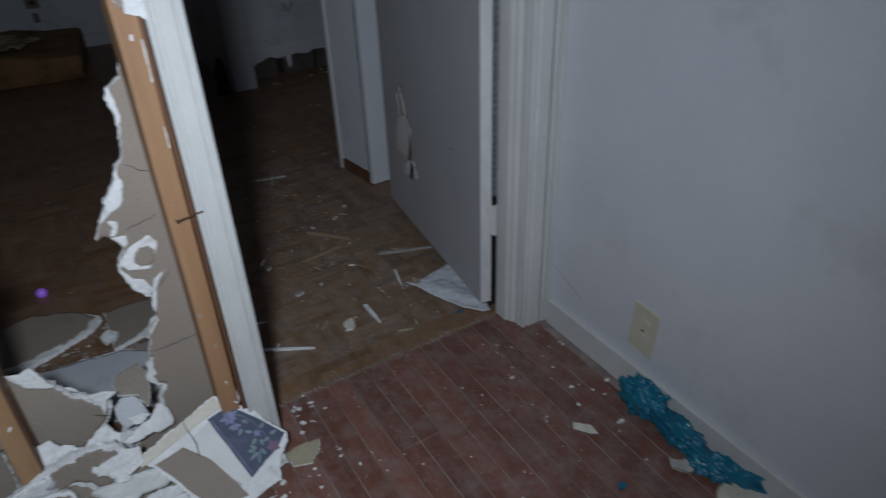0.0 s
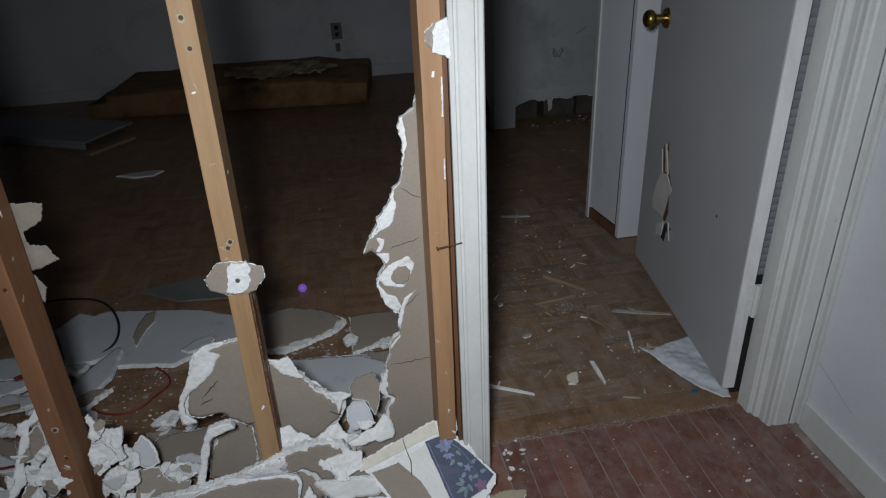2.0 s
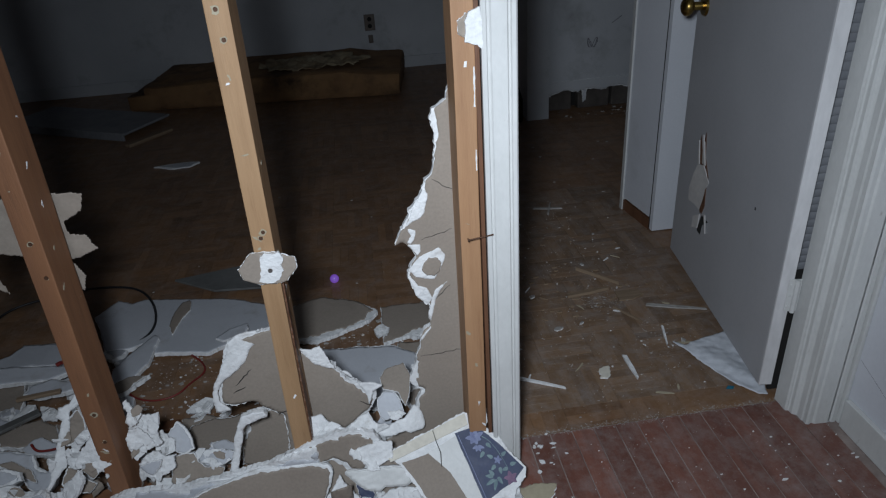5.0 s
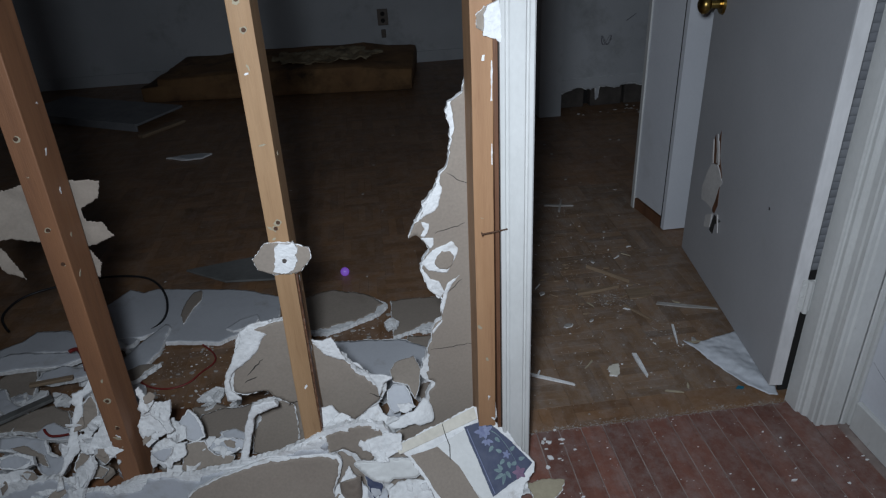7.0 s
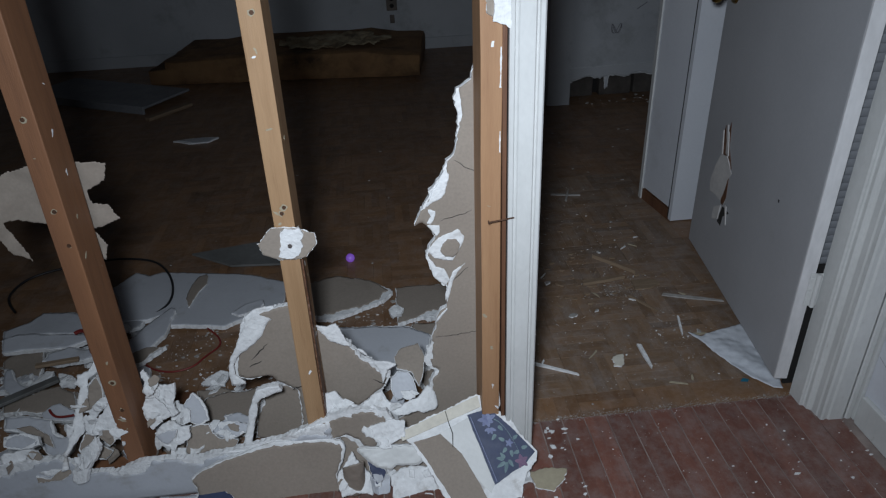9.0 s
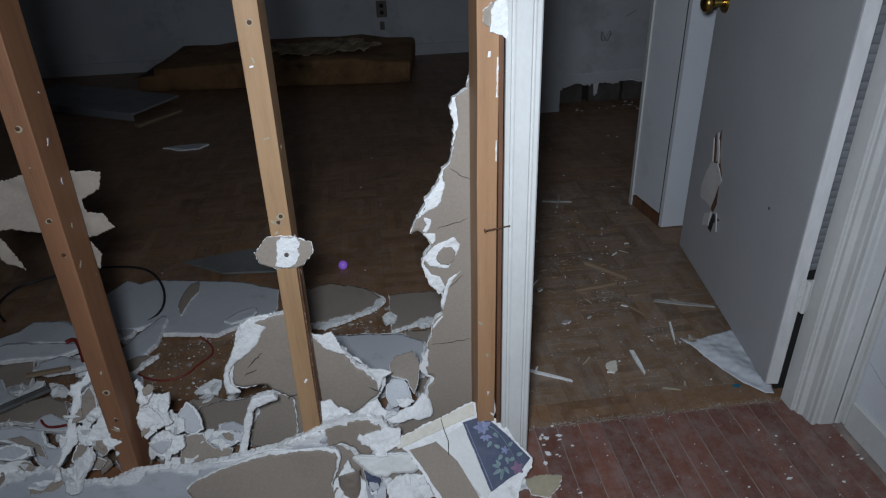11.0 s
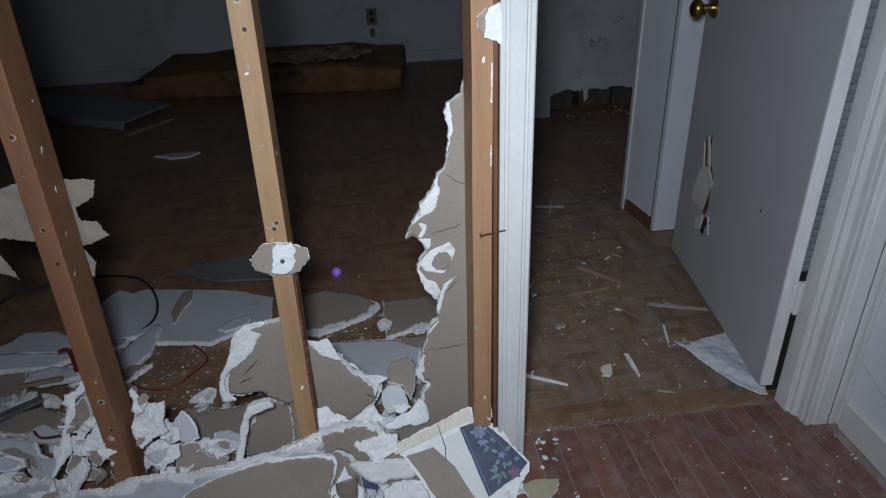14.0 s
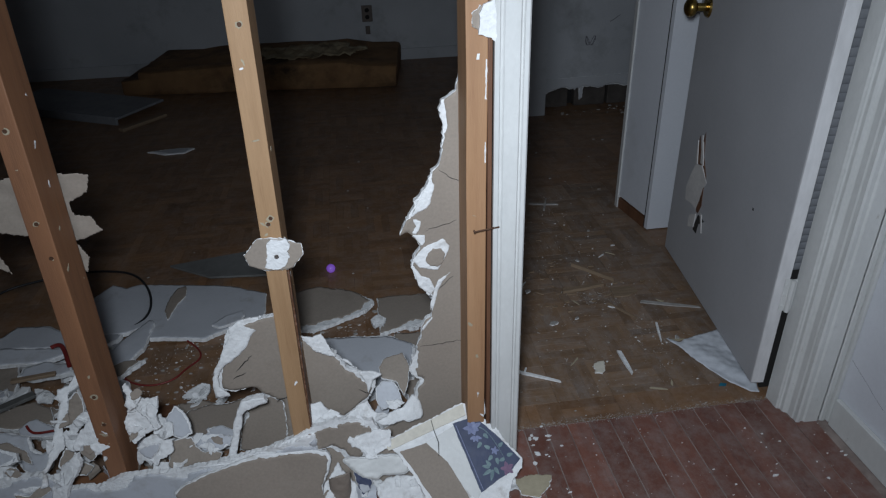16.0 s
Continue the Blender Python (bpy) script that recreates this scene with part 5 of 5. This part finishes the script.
# mattress
MAT = pose(-1.44, 3.80, 0, 0, 0, -6.5)
matt = thing("mattress", "torn dirty foam mattress lying against the far wall", "mattress", MAT)
bm = box(-0.92, 0.95, -0.30, 0.40, 0.0, 0.16, 0.03)
bmesh.ops.subdivide_edges(bm, edges=bm.edges[:], cuts=9, use_grid_fill=True)
for v in bm.verts:
    p = v.co * 5
    v.co += Vector((noise.noise(p), noise.noise(p + Vector((9, 0, 0))), 0.8 * noise.noise(p + Vector((0, 9, 0))))) * 0.022 * (1 if v.co.z > 0.02 else 0.3)
    if v.co.z > 0.1:
        v.co.z += 0.03 * max(0, v.co.y + 0.1) + (0.02 if -0.35 < v.co.x < 0.6 else 0)
        v.co.x += 0.12 * max(0.0, min(1.0, (-0.70 - v.co.x) / 0.2))
    v.co.z = max(v.co.z, 0.0)
for f in bm.faces:
    f.smooth = True
part("foam_body", bm, "foam", matt)
g = random.Random(3)
o, _ = torn([(p[0] * 0.40, p[1] * 0.20, 0.01) for p in blob(g, 1.0, 12)], g, 0.03, 0.03)
part("torn_top", sheet(o, 0.015, lambda u, v: (u, v, 0.03 * abs(noise.noise(Vector((u * 9, v * 9, 1)))) + 0.02 * noise.noise(Vector((u * 25, v * 25, 4)))), 0.006), "foam_top", matt, "ripped pale foam top", pose(0.30, 0.02, 0.200, 2))

# panels and boards along the far floor
# white panel in the ribs' grey, so its colour carries the dim light
pan = thing("fallen_door_panel", "long white panel lying on the floor by the far wall, greyed for dim light", "panel", pose(-2.59, 3.385, 0, 0, 0, -28.5))
part("panel_sheet", box(-0.52, 0.50, -0.20, 0.20, 0.03, 0.045, 0.003), "rib", pan)
part("rim", box(-0.52, 0.50, -0.215, -0.20, 0.0, 0.05, 0.003), "rib", pan)
tagged(part("loose_lath", box(-0.16, 0.16, -0.02, 0.02, 0.0, 0.018, 0.002), "lath", None, "", pose(-2.10, 2.96, 0, 0, 0, 53)), "pale loose wooden lath on the floor", "lath")
board("paper_scrap", "crumpled pale paper scrap on the parquet", [(-0.12, 0.02, 0.01), (0.03, 0.05, 0.01), (0.12, 0.03, 0.01), (0.08, -0.03, 0.01), (-0.02, -0.04, 0.01)], pose(-1.83, 2.40, 0.008), "paint", thick=0.006, seed=71, category="paper scrap")

# outlet and marks on the far walls
plate = thing("wall_outlet", "brown wall outlet plate on the far wall", "outlet", pose(-0.68, 4.197, 0.36))
part("plate", box(-0.04, 0.04, -0.008, 0.002, -0.06, 0.06, 0.003), "brown_plate", plate)
for z in (-0.025, 0.025):
    part("socket", cyl(0.017, 0.016, 0.003, 16, pose(0, -0.009, z, 90)), "dark", plate)
tagged(part("hanging_plug", box(-0.70, -0.665, 4.175, 4.2, 0.21, 0.27, 0.005), "brown_plate"), "small brown plug under the outlet", "plug")
tube("wall_scribble", [(0.545 + 0.03 * math.cos(a), 2.6585, 0.40 + 0.03 * math.sin(a * 2.3)) for a in [k * 0.5 for k in range(22)]], 0.0014, "mark", "grey scribble on the far wall", "scribble")
tube("wall_scribble", [(0.655, 2.6585, 0.50), (0.68, 2.6585, 0.515), (0.71, 2.6585, 0.535)], 0.0016, "mark", "grey pencil stroke on the far wall", "scribble")
bot = thing("dark_bottle", "dark glass bottle standing by the wall end", "bottle", pose(0.085, 2.60, 0))
part("body", cyl(0.035, 0.035, 0.13, 20, pose(0, 0, 0.065)), "bottle", bot)
part("neck", cyl(0.033, 0.014, 0.07, 20, pose(0, 0, 0.165)), "bottle", bot)

# ---- doorway floor: cloth, sticks, splinters ----
o, _ = torn([(0.034, 0.390), (0.062, 0.362), (0.13, 0.385), (0.207, 0.405), (0.24, 0.30), (0.178, 0.13), (0.178, 0.118), (0.155, 0.125), (0.113, 0.177), (0.069, 0.285), (0.052, 0.345)], random.Random(6), 0.01, 0.004)
tagged(part("white_rag", flap(o, 0.004, lambda u, v: 0.006 + 0.010 * abs(noise.noise(Vector((u * 13 + v * 7, v * 5, 2)))) + 0.003 * noise.noise(Vector((u * 45, v * 45, 5))), 0.0015), "cloth"), "crumpled dirty white rag under the open door", "rag")


def stick(name, label, a, b, w, material, h=0.006):
    d = math.dist(a, b)
    g = random.Random(int(a[0] * 1000) + 7)
    pts = [(0, -w / 2), (d * 0.5, -w / 2 + g.uniform(-0.002, 0.002)), (d, -w * 0.15), (d - 0.006, w * 0.3), (d * 0.6, w / 2), (0.004, w / 2)]
    ob = part(name, prism(pts, 0, h), material, None, "", pose(a[0], a[1], 0.001, 0, 0, math.degrees(math.atan2(b[1] - a[1], b[0] - a[0]))))
    return tagged(ob, label, "stick", "sticks on the floor")


stick("white_stick", "thin white painted stick on the parquet", (-0.50, 0.348), (-0.334, 0.253), 0.010, "gypsum")
stick("white_stick", "short white sliver on the parquet", (-0.127, 0.358), (-0.128, 0.249), 0.012, "gypsum")
stick("white_stick", "short white sliver on the parquet", (0.040, 0.474), (0.014, 0.377), 0.006, "gypsum")
stick("white_stick", "dusty pale broken strip on the parquet", (0.038, 0.598), (0.215, 0.530), 0.014, "dust", 0.004)
stick("wood_splinter", "broken pale wood splinter on the parquet", (-0.196, 0.700), (-0.045, 0.715), 0.018, "lath", 0.010)
stick("wood_splinter", "broken pale wood splinter on the parquet", (-0.11, 0.865), (0.0, 0.735), 0.008, "lath", 0.012)
stick("wood_splinter", "wide broken flake of parquet wood on the floor", (-0.035, 0.665), (0.055, 0.665), 0.055, "lath", 0.005)
stick("wood_splinter", "broken pale wood splinter on the parquet", (-0.067, 0.606), (-0.009, 0.506), 0.006, "lath", 0.006)
stick("white_stick", "crossed white sticks on the parquet", (-0.13, 1.40), (-0.01, 1.37), 0.010, "dust")
stick("white_stick", "crossed white sticks on the parquet", (-0.085, 1.325), (-0.045, 1.43), 0.008, "dust", 0.010)
board("plaster_flake", "off-white plaster flake on the parquet", blob(random.Random(1), 0.03, 8, 0.7, -0.5), pose(-0.205, 0.295, 0.004), "ivory", thick=0.003, seed=72, category="plaster flake")
board("tan_paper_piece", "torn tan paper lying on the red planks", [(-0.04, 0.02, -0.5), (0.0, 0.028, -0.5), (0.045, 0.022, -0.5), (0.03, -0.01, -0.5), (0.0, -0.035, -0.5), (-0.035, -0.02, -0.5)], pose(-0.50, -0.088, 0.003), "tan_paper", thick=0.002, seed=73, category="paper scrap")
board("cream_chip", "cream chip of paint on the red planks", [(-0.03, 0.012, -0.5), (0.02, 0.012, -0.5), (0.032, -0.006, -0.5), (-0.026, -0.012, -0.5)], pose(0.098, -0.388, 0.005, 0, 0, -50), "ivory", thick=0.004, seed=74, category="paint chip")
board("navy_scrap", "scrap of navy floral wallpaper on the floor", [(-0.05, -0.04, -0.5), (-0.015, 0.012, -0.5), (0.02, 0.01, -0.5), (0.055, -0.03, -0.5), (0.03, -0.06, -0.5)], pose(-1.265, -0.05, 0.035, 25), "navy", thick=0.003, seed=75, category="wallpaper scrap")

tagged(part("teal_scrap", prism([(0, 0), (0.018, 0.006), (0.02, 0.014), (0.004, 0.012)], 0, 0.004), "teal", None, "", pose(0.085, 0.165, 0.001, 0, 0, -30)), "small teal plastic scrap on the parquet", "plastic scrap")
more = random.Random(88)
for i in range(26):
    u, v, s = more.uniform(-0.50, 0.12), more.uniform(0.14, 1.25), more.uniform(0.012, 0.05)
    a = more.uniform(0, 6.28)
    stick("small_sliver", "small pale sliver on the parquet", (u, v), (u + s * math.cos(a), v + s * math.sin(a)), more.uniform(0.003, 0.007), more.choice(("gypsum", "lath", "tan_paper")), 0.003)
for i in range(7):
    board("plaster_flake", "dusty plaster flake on the parquet", blob(more, more.uniform(0.008, 0.016), 7, 0.6, -0.5), pose(more.uniform(-0.45, 0.1), more.uniform(0.2, 1.1), 0.003), "dust", thick=0.0025, seed=900 + i, category="plaster flake")

# ---- hall wall: outlet, bag, plate ----
out = thing("wall_outlet", "cream wall outlet plate, slightly askew, on the hall wall", "outlet", pose(HALL_X, -0.357, 0.197, 3, 0, 0))
part("plate", box(-0.006, 0.002, -0.038, 0.038, -0.066, 0.066, 0.002), "cream", out)
for z in (-0.022, 0.022):
    part("socket", cyl(0.016, 0.015, 0.004, 18, pose(-0.007, 0, z, 0, 90)), "cream", out)
part("screw", cyl(0.003, 0.003, 0.002, 10, pose(-0.007, 0, 0, 0, 90)), "steel", out)
for pts in ([(HALL_X, -0.012, 0.200), (HALL_X, -0.035, 0.190), (HALL_X, -0.07, 0.178), (HALL_X, -0.11, 0.160), (HALL_X, -0.14, 0.150)],):
    tube("wall_crack", pts, 0.0004, "mark", "hairline crack in the painted wall", "crack")
bag = thing("plastic_bag", "crumpled teal blue plastic bag on the floor by the baseboard", "bag", pose(0.0, 0.0, 0.0))


def bag_lump(name, cx, cy, rx, ry, h, turn, seed, label=""):
    """A crumpled pouch of thin plastic, folded in sharp creases, flat underneath."""
    bm = bmesh.new()
    bmesh.ops.create_icosphere(bm, subdivisions=5, radius=1)
    off = Vector((seed * 1.7, seed * 0.9, seed * 2.3))
    for v in bm.verts:
        p = v.co.copy()
        q = Vector((p.x * 1.0, p.y * 1.6, p.z * 1.2))
        k = 0.78 + 0.30 * noise.noise(q * 1.6 + off) + 0.42 * abs(noise.noise(q * 3.1 + off)) + 0.14 * abs(noise.noise(q * 7.5 + off)) + 0.03 * noise.noise(q * 19 + off)
        v.co = Vector((p.x * rx * k, p.y * ry * k, max(0.001, h * 0.45 + p.z * h * 0.55 * k)))
    for f in bm.faces:
        f.smooth = True
    part(name, bm, "teal", bag, label, pose(cx, cy, 0.0, 0, 0, turn))


bag_lump("bag_body", 0.250, -0.425, 0.036, 0.068, 0.105, 8, 1)
bag_lump("bag_fold", 0.252, -0.530, 0.030, 0.080, 0.072, -4, 2, "twisted middle of the bag")
bag_lump("bag_end", 0.246, -0.630, 0.034, 0.062, 0.050, 10, 3, "flattened end of the bag")
g = random.Random(15)
o, _ = torn([(-0.012, 0.05), (0.012, 0.05), (0.020, -0.02), (0.040, -0.07), (0.012, -0.055), (-0.008, -0.085), (-0.022, -0.03)], g, 0.004, 0.004)
part("torn_tail", flake(o, g, 0.020, 0.0012), "teal", bag, "frayed end of the bag", pose(0.262, -0.68, 0.03, 0, -25, 8))
crumple("crumpled_board", "grey crumpled scrap beside the teal bag", 0.195, -0.60, 0.01, 0.018, 0.035, "dust", 20, (0, 0), 140, 0.014)
disc = tagged(part("white_plate", cyl(0.05, 0.045, 0.006, 28, pose(0.245, -0.722, 0.004)), "ivory"), "round white cover plate on the planks", "cover plate")
tagged(part("teal_scrap", prism(blob(random.Random(4), 0.010, 7) and [(p[0], p[1]) for p in blob(random.Random(4), 0.012, 7)], 0, 0.006), "teal", None, "", pose(0.055, -0.56, 0.001)), "small teal plastic scrap on the planks", "plastic scrap")

# ---- crumbs and dust over both floors ----
def crumbs(name, label, spots, rng, rmin, rmax, material):
    bm = bmesh.new()
    for x, y in spots:
        r = rmin * (rmax / rmin) ** (rng.random() ** 2.2)
        k, t = rng.randint(4, 7), rng.uniform(0, 6)
        sq = rng.uniform(0.25, 0.9)
        pts = [(x + math.cos(t + i / k * 6.283) * r * rng.uniform(0.35, 1.4), y + math.sin(t + i / k * 6.283) * r * sq * rng.uniform(0.6, 1.2)) for i in range(k)]
        prism(pts, 0.0003, 0.0008 + r * rng.uniform(0.2, 0.5), bm)
    return tagged(part(name, bm, material), label, "crumbs", kind="stuff")


rng = random.Random(500)
crumbs("plaster_crumbs", "white plaster crumbs on the red planks", [(rng.uniform(-0.6, 0.26), rng.uniform(-0.75, 0.09)) for _ in range(240)], rng, 0.0007, 0.0050, "gypsum")
crumbs("plaster_crumbs", "larger white plaster lumps by the baseboard", [(0.22, -0.328), (0.262, -0.294), (0.168, -0.262), (0.205, -0.30), (0.14, -0.32), (0.19, -0.42), (0.06, -0.15)], rng, 0.006, 0.013, "gypsum")
crumbs("plaster_crumbs", "white plaster crumbs on the parquet", [(rng.gauss(-0.12, 0.2), rng.uniform(0.11, 1.3)) for _ in range(170)], rng, 0.0007, 0.0042, "gypsum")
crumbs("plaster_crumbs", "white plaster crumbs at the back of the room", [(rng.uniform(-1.0, 0.7), rng.uniform(0.9, 2.6)) for _ in range(70)], rng, 0.002, 0.010, "dust")
crumbs("plaster_crumbs", "white plaster crumbs over the dark parquet", [(rng.uniform(-2.4, -0.6), rng.uniform(0.5, 3.0)) for _ in range(22)], rng, 0.002, 0.008, "dust")
crumbs("plaster_crumbs", "white plaster grit in the rubble", [(rng.uniform(-2.0, -0.65), rng.uniform(0.1, 0.65)) for _ in range(900)], rng, 0.0008, 0.006, "gypsum")
crumbs("plaster_grit", "grey plaster dust and grit between the fragments", [(rng.uniform(-2.3, -0.65), rng.uniform(0.1, 0.75)) for _ in range(1500)], rng, 0.001, 0.010, "dust")
crumbs("plaster_crumbs", "white plaster lumps beside the casing", [(rng.gauss(-0.455, 0.02), rng.gauss(0.045, 0.03)) for _ in range(12)], rng, 0.004, 0.010, "gypsum")
crumbs("plaster_crumbs", "white plaster crumbs below the torn chunk", [(rng.gauss(-0.60, 0.12), rng.gauss(-0.14, 0.06)) for _ in range(45)], rng, 0.002, 0.009, "gypsum")
crumbs("threshold_grit", "line of grey grit along the floor joint", [(rng.uniform(-0.52, 0.20), 0.1 + rng.gauss(0, 0.006)) for _ in range(1100)], rng, 0.0005, 0.0024, "dust")
crumbs("fine_grit", "fine pale grit scattered on the red planks", [(rng.uniform(-0.62, 0.27), rng.uniform(-0.75, 0.095)) for _ in range(420)], rng, 0.0005, 0.0022, "dust")
crumbs("fine_grit", "fine pale grit scattered on the parquet", [(rng.gauss(-0.15, 0.22), rng.uniform(0.11, 1.6)) for _ in range(520)], rng, 0.0006, 0.003, "dust")
crumbs("plaster_dust", "smear of crushed plaster dust on the parquet", [(rng.gauss(-0.085, 0.045), rng.gauss(0.655, 0.035)) for _ in range(260)], rng, 0.0006, 0.004, "dust")
crumbs("plaster_dust", "crushed plaster dust beside the rag", [(rng.gauss(0.02, 0.05), rng.gauss(0.42, 0.07)) for _ in range(160)], rng, 0.0006, 0.004, "dust")
crumbs("plaster_dust", "trodden plaster dust on the parquet", [(rng.uniform(-0.5, 0.15), rng.uniform(0.12, 1.5)) for _ in range(700)], rng, 0.0005, 0.0032, "dust")
crumbs("wood_crumbs", "brown wood crumbs on the parquet", [(rng.gauss(-0.2, 0.12), rng.gauss(0.75, 0.12)) for _ in range(90)], rng, 0.002, 0.012, "lath")
crumbs("wall_base_rubble", "rubble fallen from the broken wall base", [(rng.uniform(0.27, 0.8), rng.gauss(2.60, 0.05)) for _ in range(26)], rng, 0.004, 0.02, "dust")

# ---- floor pieces ----
hall = bpy.data.objects["floor_hall"]
PW = 0.0572
plank_mesh = {}


def plank_data(length):
    key = round(length, 2)
    if key not in plank_mesh:
        bm = box(-PW / 2 + 0.0011, PW / 2 - 0.0011, -length / 2 + 0.0005, length / 2 - 0.0005, -0.012, 0.0)
        bmesh.ops.bevel(bm, geom=[e for e in bm.edges if min(v.co.z for v in e.verts) > -0.001], offset=0.0012, segments=1, affect="EDGES")
        plank_mesh[key] = finish("plank", bm, "plank")
    return plank_mesh[key]


rng = random.Random(600)
x = -0.424 - PW * 38 + PW / 2
while x < 0.28:
    y = 0.097
    first = rng.uniform(0.25, 1.1)
    while y > -2.38:
        length = min(round(first, 1) if first else round(rng.uniform(0.5, 1.3), 1), y + 2.39)
        first = 0
        if length < 0.06:
            break
        ob = new("plank", plank_data(length))
        ob.parent = hall
        ob.location = (x, y - round(length, 2) / 2, rng.uniform(-0.0008, 0.0))
        y -= round(length, 2)
    x += PW

room = bpy.data.objects["floor_room"]
BL, FW = 0.155, 0.031
bm = box(-BL / 2 + 0.0005, BL / 2 - 0.0005, -FW / 2 + 0.0001, FW / 2 - 0.0001, -0.011, 0.0)
bmesh.ops.bevel(bm, geom=[e for e in bm.edges if min(v.co.z for v in e.verts) > -0.001], offset=0.0003, segments=1, affect="EDGES")
finger = finish("parquet_finger", bm, "finger")
verts, faces, near = [], [], 0
ix0, iy0 = -0.365, 0.18
for i in range(-26, 14):
    for j in range(-1, 26):
        cx, cy = ix0 + (i + 0.5) * BL, iy0 + (j + 0.5) * BL
        if cx > 1.6 or cx < -4.35 or cy > 4.2:
            continue
        for k in range(5):
            off = (k - 2) * FW
            turned = (i + j) % 2 == 0
            fx, fy = (cx + off, cy) if turned else (cx, cy + off)
            half = (FW / 2, BL / 2) if turned else (BL / 2, FW / 2)
            y0 = fy - half[1]
            if fy + half[1] < 0.104:
                continue
            dz = rng.uniform(-0.0004, 0.0)
            if -0.53 < cx < 0.27 and 0.17 < cy < 1.60 and near < 300:
                ob = new("parquet_finger", finger)
                ob.parent = room
                ob.matrix_basis = pose(fx, fy, dz, 0, 0, 90 if turned else 0)
                near += 1
                continue
            b = len(verts)
            x0, x1, yb, y1 = fx - half[0] + 0.0002, fx + half[0] - 0.0002, max(0.1, y0) + 0.0002, fy + half[1] - 0.0002
            verts += [(x0, yb, -0.01), (x1, yb, -0.01), (x1, y1, -0.01), (x0, y1, -0.01), (x0, yb, dz), (x1, yb, dz), (x1, y1, dz), (x0, y1, dz)]
            faces += [[b + q for q in f] for f in ((4, 5, 6, 7), (0, 1, 5, 4), (1, 2, 6, 5), (2, 3, 7, 6), (3, 0, 4, 7))]
me = bpy.data.meshes.new("parquet")
me.from_pydata(verts, [], faces)
me.materials.append(M["finger_far"])
rest = new("parquet", me)
rest.parent = room
tagged(rest, "worn brown block parquet fingers", kind="stuff")
